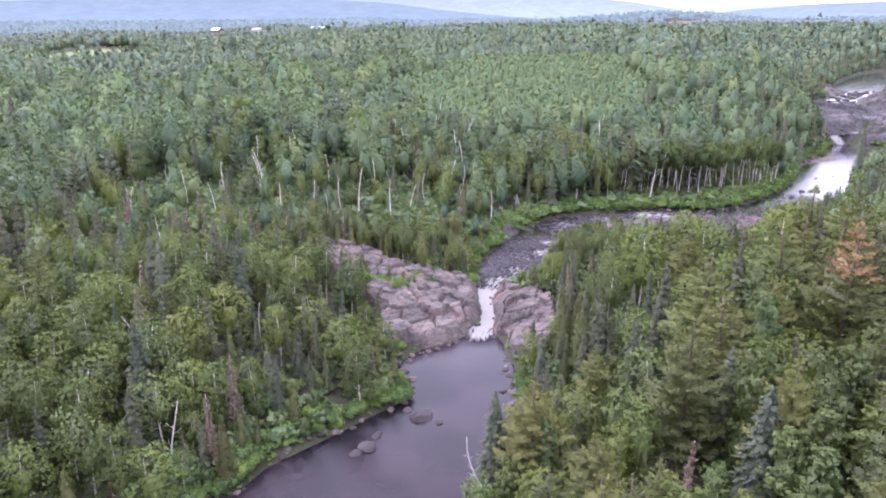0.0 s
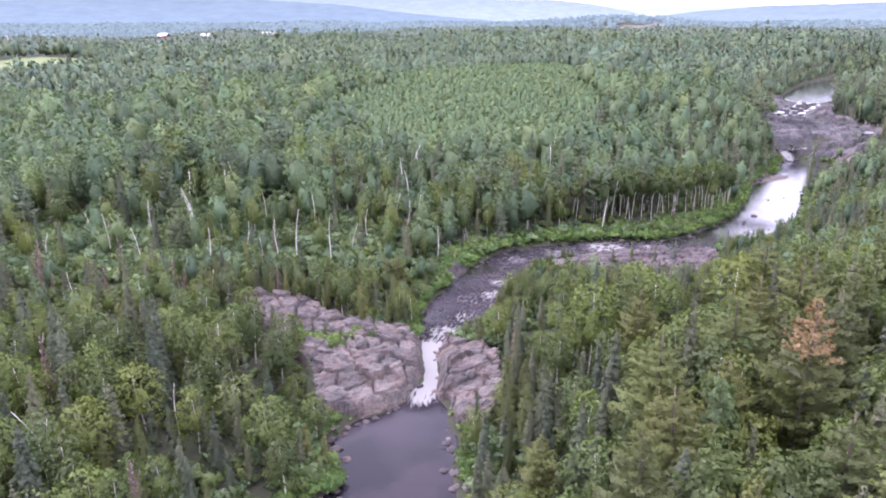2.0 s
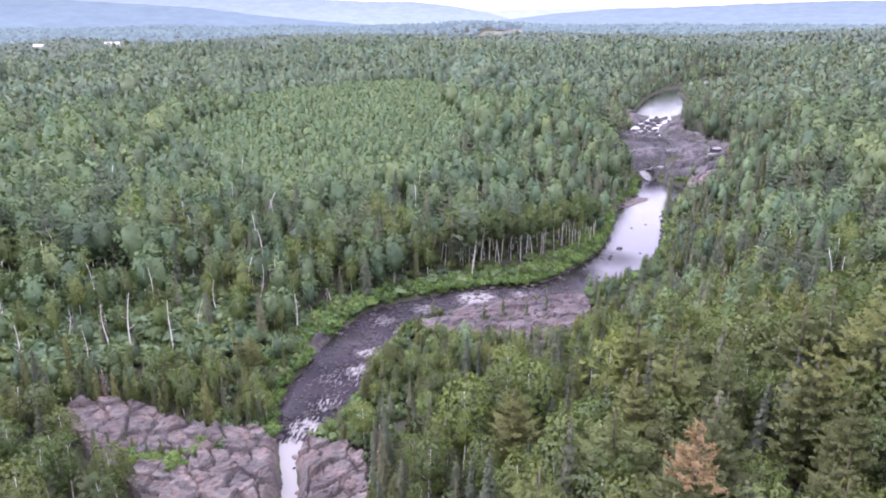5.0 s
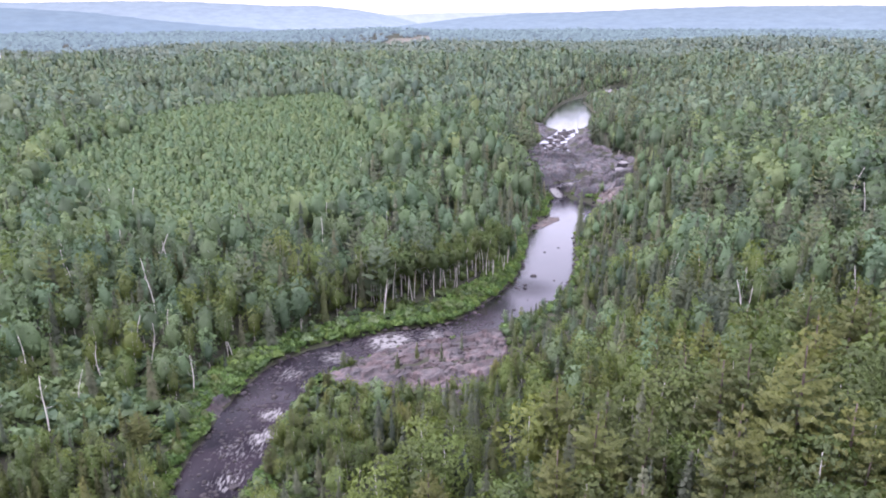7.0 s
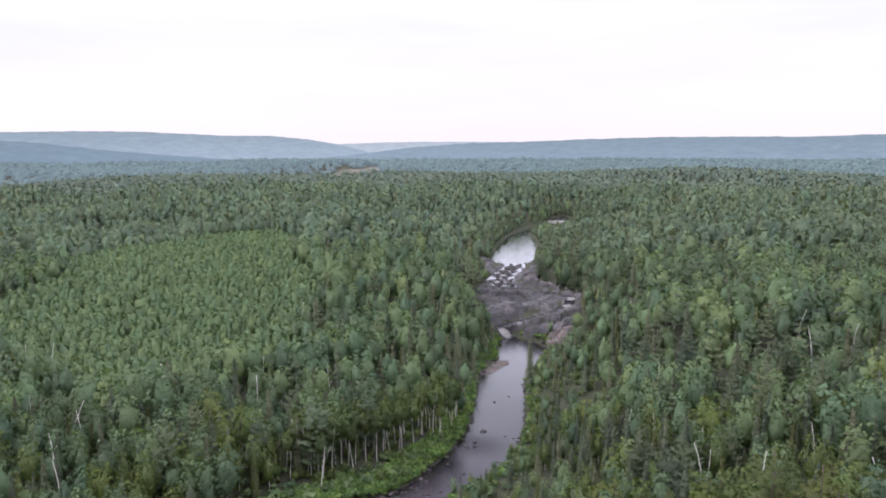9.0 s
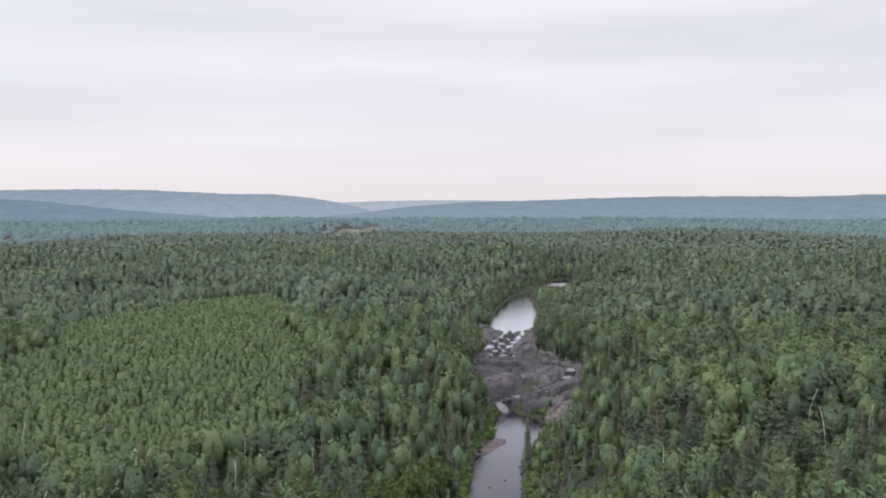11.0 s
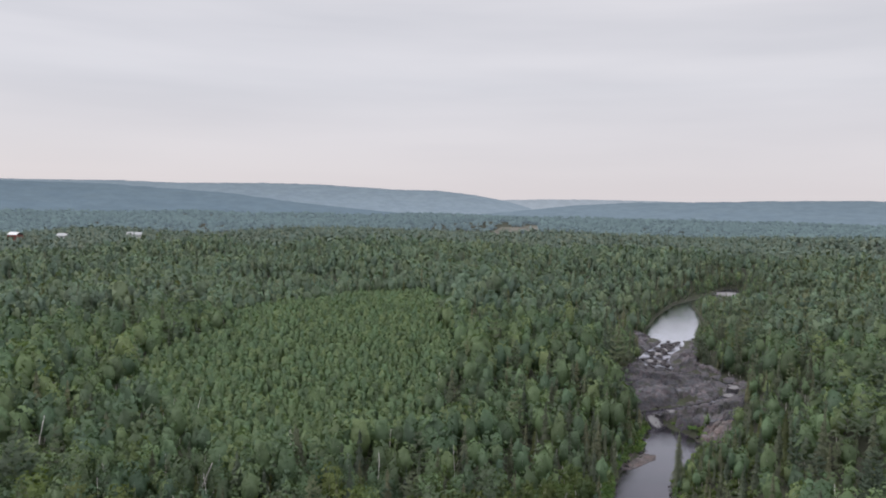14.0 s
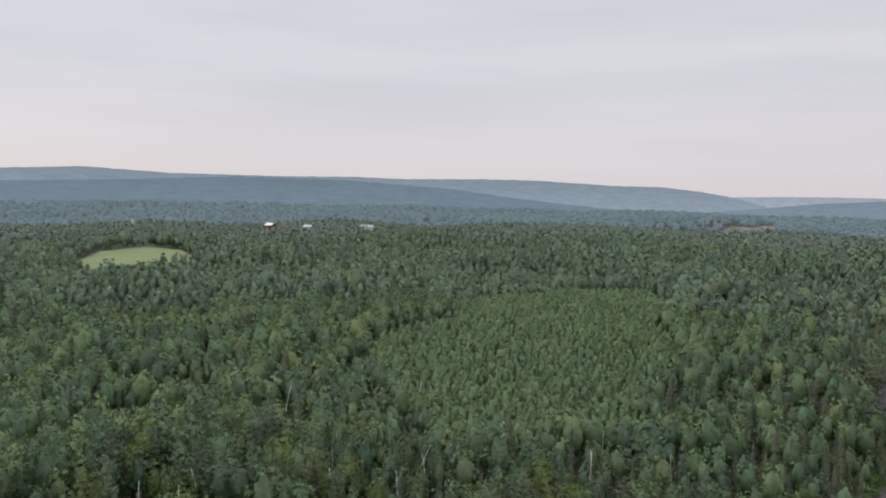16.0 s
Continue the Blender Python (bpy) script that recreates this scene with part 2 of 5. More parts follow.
M_BARK_W = solid("white_birch_bark", [(0.25, (0.16, 0.14, 0.13)), (0.45, (0.55, 0.52, 0.48)), (0.7, (0.74, 0.71, 0.67))], 1.2, 0.75, 0.3, 0.02, stretch=(1, 1, 0.5))
M_BARK_D = solid("dark_conifer_bark", [(0.3, (0.07, 0.055, 0.045)), (0.7, (0.17, 0.135, 0.11))], 2.0, 0.9, 0.5, 0.04, stretch=(1, 1, 0.3))
M_SNAG = solid("weathered_dead_wood", [(0.3, (0.48, 0.45, 0.42)), (0.7, (0.78, 0.75, 0.71))], 1.5, 0.85, 0.4, 0.03, stretch=(1, 1, 0.3))
M_ROCK = rock("pink_granite", [(0.30, (0.042, 0.035, 0.034)), (0.44, (0.084, 0.073, 0.070)), (0.56, (0.132, 0.117, 0.110)), (0.72, (0.192, 0.176, 0.167))], 0.10, (0.062, 0.057, 0.061))
M_ROCK_G = rock("grey_gneiss", [(0.32, (0.028, 0.028, 0.033)), (0.50, (0.072, 0.071, 0.079)), (0.74, (0.172, 0.168, 0.180))], 0.08, (0.040, 0.042, 0.034))
M_ROCK_S = rock("washed_grey_rock", [(0.30, (0.036, 0.031, 0.033)), (0.46, (0.072, 0.062, 0.064)), (0.60, (0.112, 0.097, 0.099)), (0.75, (0.165, 0.147, 0.149))], 0.12, (0.050, 0.047, 0.052))
M_ROCK_WET = solid("wet_river_rock", [(0.3, (0.016, 0.013, 0.015)), (0.55, (0.036, 0.029, 0.032)), (0.8, (0.075, 0.060, 0.064))], 0.7, 0.7, 0.5, 0.08)
M_FLOOR = solid("forest_floor", [(0.28, (0.020, 0.018, 0.013)), (0.5, (0.032, 0.034, 0.019)), (0.72, (0.048, 0.060, 0.028))], 0.12, 0.95, 0.8, 0.5)
M_FIELD = solid("mown_hay_field", [(0.3, (0.095, 0.130, 0.046)), (0.7, (0.135, 0.172, 0.064))], 0.03, 0.95, 0.3, 0.2)
M_GRAVEL = solid("cleared_gravel", [(0.40, (0.055, 0.075, 0.050)), (0.5, (0.090, 0.092, 0.070)), (0.60, (0.15, 0.140, 0.115))], 0.06, 0.95, 0.3, 0.2)
M_WALL_W = solid("white_siding", [(0.3, (0.66, 0.66, 0.66)), (0.7, (0.80, 0.80, 0.79))], 0.6, 0.6, 0.1, 0.02)
M_ROOF_W = solid("pale_metal_roof", [(0.3, (0.30, 0.31, 0.32)), (0.7, (0.42, 0.43, 0.44))], 0.6, 0.4, 0.1, 0.02)
M_WALL_R = solid("red_board_wall", [(0.3, (0.20, 0.06, 0.05)), (0.7, (0.30, 0.10, 0.08))], 0.6, 0.8, 0.1, 0.02)
M_DARK = solid("dark_window_glass", [(0.3, (0.02, 0.025, 0.03)), (0.7, (0.05, 0.055, 0.06))], 0.6, 0.15, 0.0, 0.01)


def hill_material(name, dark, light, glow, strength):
    """Wooded hills some kilometres off; the evening haze is painted on as glow."""
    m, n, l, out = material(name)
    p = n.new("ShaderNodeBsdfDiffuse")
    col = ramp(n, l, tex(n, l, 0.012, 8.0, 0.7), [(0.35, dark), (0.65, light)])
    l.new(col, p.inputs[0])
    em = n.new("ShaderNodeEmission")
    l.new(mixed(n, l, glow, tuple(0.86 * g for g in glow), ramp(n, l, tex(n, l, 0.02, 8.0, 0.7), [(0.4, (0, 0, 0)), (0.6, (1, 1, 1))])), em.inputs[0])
    # the painted haze glows more strongly low on the slope
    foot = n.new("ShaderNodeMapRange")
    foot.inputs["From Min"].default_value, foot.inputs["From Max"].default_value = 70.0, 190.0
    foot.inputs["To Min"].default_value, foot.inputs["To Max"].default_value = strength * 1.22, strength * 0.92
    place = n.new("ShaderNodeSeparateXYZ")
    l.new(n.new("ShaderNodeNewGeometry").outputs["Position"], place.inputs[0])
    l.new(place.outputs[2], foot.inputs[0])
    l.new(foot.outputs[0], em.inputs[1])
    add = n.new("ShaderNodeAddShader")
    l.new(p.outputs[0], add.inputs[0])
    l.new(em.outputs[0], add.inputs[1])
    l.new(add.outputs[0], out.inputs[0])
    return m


# farthest trees, with the same emission in place of haze
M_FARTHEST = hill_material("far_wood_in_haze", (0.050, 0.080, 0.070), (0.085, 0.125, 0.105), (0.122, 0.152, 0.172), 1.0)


def water_material():
    m, n, l, out = material("tannin_river_water")
    p = n.new("ShaderNodeBsdfPrincipled")
    uv = n.new("ShaderNodeUVMap")
    uv.uv_map = "flow"
    mp = n.new("ShaderNodeMapping")
    mp.inputs["Scale"].default_value = (0.5, 1.9, 1)
    l.new(uv.outputs[0], mp.inputs[0])
    nz = n.new("ShaderNodeTexNoise")
    nz.inputs["Scale"].default_value, nz.inputs["Detail"].default_value, nz.inputs["Roughness"].default_value = 1.0, 5.0, 0.62
    l.new(mp.outputs[0], nz.inputs["Vector"])
    foam = n.new("ShaderNodeAttribute")
    foam.attribute_name = "foam"
    white = calc(n, l, "ADD", nz.outputs[0], calc(n, l, "MULTIPLY", calc(n, l, "POWER", foam.outputs["Fac"], 1.6), 0.70))
    mask = ramp(n, l, white, [(0.81, (0, 0, 0)), (1.12, (1, 1, 1))])
    deep = ramp(n, l, tex(n, l, 0.08, 3.0), [(0.4, (0.010, 0.008, 0.012)), (0.6, (0.024, 0.018, 0.024))])
    l.new(mixed(n, l, deep, (0.23, 0.225, 0.226), mask), p.inputs["Base Color"])
    p.inputs["Roughness"].default_value, p.inputs["Specular IOR Level"].default_value = 0.6, 0.0
    g = n.new("ShaderNodeBsdfGlossy")
    g.inputs["Color"].default_value = (0.90, 0.92, 1.0, 1)
    l.new(calc(n, l, "ADD", 0.04, calc(n, l, "MULTIPLY", foam.outputs["Fac"], 0.22)), g.inputs["Roughness"])
    b = n.new("ShaderNodeBump")
    b.inputs["Distance"].default_value = 0.5
    l.new(calc(n, l, "ADD", 0.16, calc(n, l, "MULTIPLY", foam.outputs["Fac"], 0.9)), b.inputs["Strength"])
    rip = tex(n, l, 1.4, 3.0, 0.5, (1, 1, 1))
    l.new(calc(n, l, "ADD", nz.outputs[0], calc(n, l, "MULTIPLY", rip, 0.35)), b.inputs["Height"])
    l.new(b.outputs[0], g.inputs["Normal"])
    fr = n.new("ShaderNodeFresnel")
    fr.inputs["IOR"].default_value = 1.33
    shine = n.new("ShaderNodeMapRange")
    shine.inputs["From Min"].default_value, shine.inputs["From Max"].default_value = 0.03, 0.34
    shine.inputs["To Min"].default_value, shine.inputs["To Max"].default_value = 0.02, 0.92
    l.new(fr.outputs[0], shine.inputs[0])
    sm = n.new("ShaderNodeMixShader")
    l.new(calc(n, l, "MULTIPLY", calc(n, l, "MULTIPLY", shine.outputs[0], calc(n, l, "SUBTRACT", 1.0, calc(n, l, "MINIMUM", calc(n, l, "MULTIPLY", foam.outputs["Fac"], 1.3), 0.9))), calc(n, l, "SUBTRACT", 1.0, calc(n, l, "MULTIPLY", mask, 0.8))), sm.inputs[0])
    l.new(p.outputs[0], sm.inputs[1])
    l.new(g.outputs[0], sm.inputs[2])
    l.new(sm.outputs[0], out.inputs[0])
    return m


M_WATER = water_material()


# ---- mesh helpers ----
def link_mesh(name, verts, tris, mat, parent=None, tint=None, smooth=False, soft=None):
    me = bpy.data.meshes.new(name)
    nv, nt = len(verts), len(tris)
    me.vertices.add(nv)
    me.vertices.foreach_set("co", np.ascontiguousarray(verts, dtype=np.float32).ravel())
    me.loops.add(3 * nt)
    me.loops.foreach_set("vertex_index", np.ascontiguousarray(tris, dtype=np.int32).ravel())
    me.polygons.add(nt)
    me.polygons.foreach_set("loop_start", np.arange(0, 3 * nt, 3, dtype=np.int32))
    me.update(calc_edges=True)
    if tint is not None:
        a = me.attributes.new("tint", "FLOAT", "POINT")
        a.data.foreach_set("value", np.ascontiguousarray(tint, dtype=np.float32))
    if smooth:
        me.polygons.foreach_set("use_smooth", np.ones(len(me.polygons), dtype=bool))
    if soft is not None:
        me.polygons.foreach_set("use_smooth", np.ones(len(me.polygons), dtype=bool))
        me.normals_split_custom_set_from_vertices(soft)
    me.materials.append(mat)
    ob = new(name, me)
    if parent:
        ob.parent = parent
    return ob


def thing(name, label, category, group=""):
    return tagged(new(name), label, category, group)


def part(name, bm, mat, parent, label=""):
    me = bpy.data.meshes.new(name)
    bm.to_mesh(me)
    bm.free()
    me.materials.append(mat)
    ob = new(name, me)
    ob.parent = parent
    return tagged(ob, label)


class Soup:
    """Vertices and triangles, gathered."""

    def __init__(self):
        self.v, self.t, self.n = [], [], 0

    def add(self, v, t):
        self.v.append(np.asarray(v, float))
        self.t.append(np.asarray(t, int) + self.n)
        self.n += len(v)
        return self

    def done(self):
        return np.concatenate(self.v), np.concatenate(self.t)


def unit(a):
    return a / np.maximum(np.linalg.norm(a, axis=-1, keepdims=True), 1e-9)


def leaves(rng, centres, normals, size, slim=1.0):
    """One ragged three-cornered spray of leaves at each centre."""
    n = len(centres)
    normals = unit(normals)
    a = unit(np.cross(normals, rng.normal(size=(n, 3))))
    b = np.cross(normals, a)
    s = size * rng.uniform(0.6, 1.35, (n, 1))
    p0 = centres + a * s * 0.62
    p1 = centres - a * s * 0.36 + b * s * 0.52 * slim
    p2 = centres - a * s * 0.40 - b * s * 0.50 * slim - normals * s * 0.12
    return np.stack([p0, p1, p2], 1).reshape(-1, 3), np.arange(3 * n).reshape(-1, 3)


_g = (1 + 5 ** 0.5) / 2
ICO_V = unit(np.array([(-1, _g, 0), (1, _g, 0), (-1, -_g, 0), (1, -_g, 0), (0, -1, _g), (0, 1, _g), (0, -1, -_g), (0, 1, -_g), (_g, 0, -1), (_g, 0, 1), (-_g, 0, -1), (-_g, 0, 1)]))
ICO_T = np.array([(0, 11, 5), (0, 5, 1), (0, 1, 7), (0, 7, 10), (0, 10, 11), (1, 5, 9), (5, 11, 4), (11, 10, 2), (10, 7, 6), (7, 1, 8), (3, 9, 4), (3, 4, 2), (3, 2, 6), (3, 6, 8), (3, 8, 9), (4, 9, 5), (2, 4, 11), (6, 2, 10), (8, 6, 7), (9, 8, 1)])


def lump(rng, centre, radii, rough=0.18):
    return np.asarray(centre) + ICO_V * np.asarray(radii) * rng.uniform(1 - rough, 1 + rough, (12, 1)), ICO_T


OCT_V = np.array([(1, 0, 0), (-1, 0, 0), (0, 1, 0), (0, -1, 0), (0, 0, 1), (0, 0, -1)], float)
OCT_T = np.array([(0, 2, 4), (2, 1, 4), (1, 3, 4), (3, 0, 4), (2, 0, 5), (1, 2, 5), (3, 1, 5), (0, 3, 5)])


def nub(rng, centre, radii):
    return np.asarray(centre) + OCT_V * np.asarray(radii) * rng.uniform(0.85, 1.15, (6, 1)), OCT_T


def tube(points, radii, sides=6):
    pts, s = np.asarray(points, float), Soup()
    rings = []
    for k, (p, r) in enumerate(zip(pts, radii)):
        d = unit(pts[min(k + 1, len(pts) - 1)] - pts[max(k - 1, 0)])
        a = unit(np.cross(d, (0.31, 0.95, 0.05)))
        b = np.cross(d, a)
        ang = np.arange(sides) * 2 * np.pi / sides
        rings.append(p + r * (np.cos(ang)[:, None] * a + np.sin(ang)[:, None] * b))
    tris = []
    for k in range(len(pts) - 1):
        for i in range(sides):
            j = (i + 1) % sides
            q = (k * sides + i, k * sides + j, (k + 1) * sides + j, (k + 1) * sides + i)
            tris += [(q[0], q[1], q[2]), (q[0], q[2], q[3])]
    top = (len(pts) - 1) * sides
    tris += [(top, top + i, top + i + 1) for i in range(1, sides - 1)]
    return np.concatenate(rings), np.array(tris)


# ---- trees: each kind is built once at the origin, in metres ----
def split(v, t):
    """Each triangle into four, on the unit ball."""
    m01, m12, m20 = ((v[t[:, i]] + v[t[:, j]]) / 2 for i, j in ((0, 1), (1, 2), (2, 0)))
    n, k = len(v), len(t)
    i = np.arange(k)
    a, b, c = n + i, n + k + i, n + 2 * k + i
    return unit(np.vstack([v, m01, m12, m20])), np.concatenate([np.stack(q, 1) for q in ((t[:, 0], a, c), (t[:, 1], b, a), (t[:, 2], c, b), (a, b, c))])


ICO2_V, ICO2_T = split(ICO_V, ICO_T)


def rounded(v, t, centre=None, radii=1.0, own=0.30, up=0.12):
    """Normals for a crown: leaves face as the whole head does, each a little its own way, so that light falls softly over it. The triangles are turned to face out."""
    head = unit(unit((v - centre) / radii) + (0, 0, up)) if centre is not None else unit(unit(v * (1, 1, 0)) + (0, 0, 0.55))
    f = unit(np.cross(v[t[:, 1]] - v[t[:, 0]], v[t[:, 2]] - v[t[:, 0]]))
    wrong = (f * head[t].mean(1)).sum(1) < 0
    t[wrong] = t[wrong][:, ::-1]
    f[wrong] *= -1
    flat = np.zeros(v.shape)
    for k in range(3):
        np.add.at(flat, t[:, k], f)
    return unit(head + own * unit(flat))


def broadleaf(rng, h, w, bare, lobes, per, size, heart=0.37):
    """The crown of a birch or an aspen in the wood: boughs that swell out in leafy domes, shell over shell, up to a rounded or narrow top."""
    s = Soup()
    top, foot = h * 0.97, h * bare
    tall = top - foot
    blunt = rng.uniform(0.58, 0.70)
    lean = rng.normal(size=2) * 0.05 * w
    middle, span = np.array((0, 0, foot + tall * 0.42)), np.array((w * 0.5, w * 0.5, tall * 0.58))
    hv, ht = ICO_V * rng.uniform(0.72, 1.14, (12, 1)) * (w * heart, w * heart, tall * heart * 1.19) + (0, 0, foot + tall * 0.46), ICO_T.copy()
    soft = [rounded(hv, ht, middle, span, 0.0)]
    s.add(hv, ht)
    for k in range(lobes):
        f = min(1.0, (k + rng.uniform(0.2, 0.8)) / lobes) ** 0.8
        env = max(0.05, 1 - ((f - 0.40) / blunt) ** 2) ** 0.5
        a = k * 2.399 + rng.uniform(-0.5, 0.5)
        off = w * 0.34 * env * rng.uniform(0.7, 1.2)
        r = w * (0.15 + 0.11 * env) * rng.uniform(0.85, 1.2)
        c = np.array((math.cos(a) * off + lean[0] * f, math.sin(a) * off + lean[1] * f, foot + tall * (0.12 + 0.84 * f) - r * 0.5))
        d = rng.normal(size=(per, 3)) + np.array((math.cos(a), math.sin(a), 0.9)) * 0.45
        d[:, 2] = np.where(d[:, 2] < -0.3, -d[:, 2], d[:, 2])
        d = unit(d)
        v, t = leaves(rng, c + d * (r, r, r * 1.05) * rng.uniform(0.7, 1.08, (per, 1)), d + rng.normal(size=(per, 3)) * 0.4 + (0, 0, 0.15), size)
        soft.append(unit(rounded(v, t, middle, span, 0.18) + 0.45 * unit(v - c)))
        s.add(v, t)
    return *s.done(), np.concatenate(soft)


def feathery(rng, h, w, bare, boughs, per, size):
    """A near birch or aspen: rising boughs, each a loose plume of small leaves, round a thin dark heart."""
    s = Soup()
    zc, hz = h * (bare + 0.94) / 2, h * (0.94 - bare) / 2
    s.add((0, 0, zc) + ICO2_V * (w * 0.25, w * 0.25, hz * 0.84) * rng.uniform(0.6, 1.25, (len(ICO2_V), 1)), ICO2_T)
    lean = rng.uniform(0.30, 0.60)
    for k in range(boughs):
        f = (k + rng.uniform(0, 1)) / boughs
        env = min(1.0, (f + 0.12) / 0.38) ** 0.7 * (1 - f * 0.97) ** lean
        a = k * 2.399 + rng.uniform(-0.5, 0.5)
        reach = w * 0.54 * env * rng.uniform(0.7, 1.15) + 0.1
        rise = reach * rng.uniform(0.5, 1.1)
        root = np.array((0, 0, h * (bare + (0.93 - bare) * f)))
        tip = np.array((math.cos(a) * reach, math.sin(a) * reach, min(rise, h * 0.99 - root[2])))
        q = rng.uniform(0.3, 1.0, per) ** 0.75
        girth = (0.095 * w * (1.3 - q) + 0.08)[:, None]
        off = unit(rng.normal(size=(per, 3)) + (0, 0, 0.35)) * rng.uniform(0.5, 1.5, (per, 1)) * girth * (1, 1, 1.2)
        s.add(*leaves(rng, root + tip * q[:, None] + off, unit(off) * 0.75 + unit(tip) * 0.45 + rng.normal(size=(per, 3)) * 0.26 + (0, 0, 0.25), size))
    v, t = s.done()
    return v, t, rounded(v, t, np.array((0, 0, h * (bare + 0.35 * (1 - bare)))), np.array((w * 0.5, w * 0.5, hz * 1.2)), 0.5)


def conifer(rng, h, w, levels, arms, size, droop=0.42, bare=0.05, skirt=False):
    """A spruce or fir: whorls of drooping, ragged boughs up a spire."""
    s = Soup()
    if not skirt:
        ang = np.arange(6) * np.pi / 3
        s.add(np.vstack([np.stack([np.cos(ang) * w * 0.26, np.sin(ang) * w * 0.26, np.full(6, bare * h + 0.3)], 1), (0, 0, h * 0.95)]), [(i, (i + 1) % 6, 6) for i in range(6)])
    for k in range(levels):
        f = (k + rng.uniform(0.2, 0.8)) / levels
        z = h * (bare + (0.985 - bare) * f)
        r = w * 0.5 * (1 - f) ** 0.8 * rng.uniform(0.85, 1.12) + 0.10
        if skirt:
            top = z + h * 0.9 / levels + 0.25
            m = arms * 2
            a = (np.arange(m) + rng.uniform(-0.3, 0.3, m)) * 2 * np.pi / m + k
            rr = np.where(np.arange(m) % 2, 1.12, 0.62) * r * rng.uniform(0.8, 1.15, m)
            rim = np.stack([np.cos(a) * rr, np.sin(a) * rr, z - rr * droop + rng.uniform(-0.15, 0.15, m)], 1)
            s.add(np.vstack([rim, (0, 0, min(top, h))]), [(i, (i + 1) % m, m) for i in range(m)])
            continue
        n = max(4, round(arms * (1 - 0.4 * f)))
        for i in range(n):
            a = 2 * np.pi * (i + rng.uniform(-0.35, 0.35)) / n + k * 1.3
            rr = r * rng.uniform(0.7, 1.18)
            out, side = np.array((math.cos(a), math.sin(a), 0)), np.array((-math.sin(a), math.cos(a), 0))
            wd = min(size * rng.uniform(0.8, 1.25), rr * 1.1)
            p0 = np.array((0, 0, z + rr * 0.35))
            p1 = out * rr * 0.62 + side * wd * 0.5 + (0, 0, z - rr * droop * 0.45)
            p2 = out * rr * 0.62 - side * wd * 0.5 + (0, 0, z - rr * droop * 0.55)
            p3 = out * rr + side * rng.uniform(-0.12, 0.12) + (0, 0, z - rr * droop * 0.8)
            p4 = out * rr * 0.72 + side * rng.uniform(-0.2, 0.2) + (0, 0, z - rr * droop - 0.35)
            s.add([p0, p1, p2, p3, p4], [(0, 1, 2), (1, 3, 2), (1, 4, 2)])
    return s.done()


def tiered(rng, h, w, levels, arms, per, size, bare=0.16):
    """A white pine: up-swept plumes of needles on long uneven limbs, tier over tier."""
    s = Soup()
    for k in range(levels):
        f = (k + rng.uniform(0.3, 0.7)) / levels
        z = h * (bare + (0.95 - bare) * f)
        env = (0.35 + 0.65 * math.sin(math.pi * min(1.0, 0.30 + 0.72 * f))) if f < 0.3 else math.sin(math.pi * min(1.0, 0.30 + 0.70 * f)) ** 0.7
        m = max(3, round(arms * (0.6 + 0.6 * env)))
        for i in range(m):
            a = 2 * np.pi * (i + rng.uniform(-0.35, 0.35)) / m + k * 0.9
            r = w * 0.5 * env * rng.uniform(0.6, 1.18) + 0.2
            along = np.array((math.cos(a), math.sin(a), 0.0))
            side = np.array((-math.sin(a), math.cos(a), 0.0))
            keel = np.array([(0, 0, z - 0.12 * r), along * r * 0.62 + side * r * 0.20 + (0, 0, z - 0.10 * r), along * r * 0.92 + (0, 0, z + 0.16 * r), along * r * 0.62 - side * r * 0.20 + (0, 0, z - 0.10 * r), along * r * 0.6 + (0, 0, z + 0.10 * r)])
            s.add(keel, [(0, 1, 4), (1, 2, 4), (2, 3, 4), (3, 0, 4)])
            q = rng.uniform(0.25, 1.0, per) ** 0.7
            wd = 0.42 * r * (1.15 - q)
            pts = along * (q * r)[:, None] + side * (rng.uniform(-1, 1, per) * wd)[:, None] + np.stack([np.zeros(per), np.zeros(per), z + r * (0.30 * q * q - 0.12) + rng.uniform(-0.14, 0.16, per)], 1)
            s.add(*leaves(rng, pts, along * 0.45 + side * rng.normal(size=(per, 1)) * 0.25 + rng.normal(size=(per, 3)) * 0.22 + (0, 0, 0.75), size, 0.75))
    per = max(per, 2)
    top = rng.normal(size=(per, 3)) * (w * 0.04, w * 0.04, h * 0.03) + (0, 0, h * 0.96)
    s.add(*leaves(rng, top, rng.normal(size=top.shape) + (0, 0, 0.2), size))
    return s.done()


def spire(rng, h, w, n, size, bare=0.04):
    """A white cedar: a dense, blunt cone of upright sprays."""
    s = Soup()
    k = 7
    ang = np.arange(k) * 2 * np.pi / k
    r1, r2 = w * 0.34, w * 0.24
    s.add(np.vstack([np.stack([np.cos(ang) * r1, np.sin(ang) * r1, np.full(k, bare * h + 0.2)], 1), np.stack([np.cos(ang) * r2, np.sin(ang) * r2, np.full(k, h * 0.55)], 1), (0, 0, h * 0.94)]),
          [(i, (i + 1) % k, k + (i + 1) % k) for i in range(k)] + [(i, k + (i + 1) % k, k + i) for i in range(k)] + [(k + i, k + (i + 1) % k, 2 * k) for i in range(k)])
    f = rng.uniform(0, 1, n) ** 1.25
    a = rng.uniform(0, 2 * np.pi, n)
    r = w * 0.5 * (1 - f) ** 0.62 * rng.uniform(0.75, 1.12, n) * (0.86 + 0.22 * np.sin(3 * a + f * 9))
    c = np.stack([np.cos(a) * r, np.sin(a) * r, h * (bare + (1 - bare) * f)], 1)
    s.add(*leaves(rng, c, np.stack([np.cos(a), np.sin(a), np.full(n, 0.55)], 1) + rng.normal(size=(n, 3)) * 0.4, size, 0.8))
    return s.done()


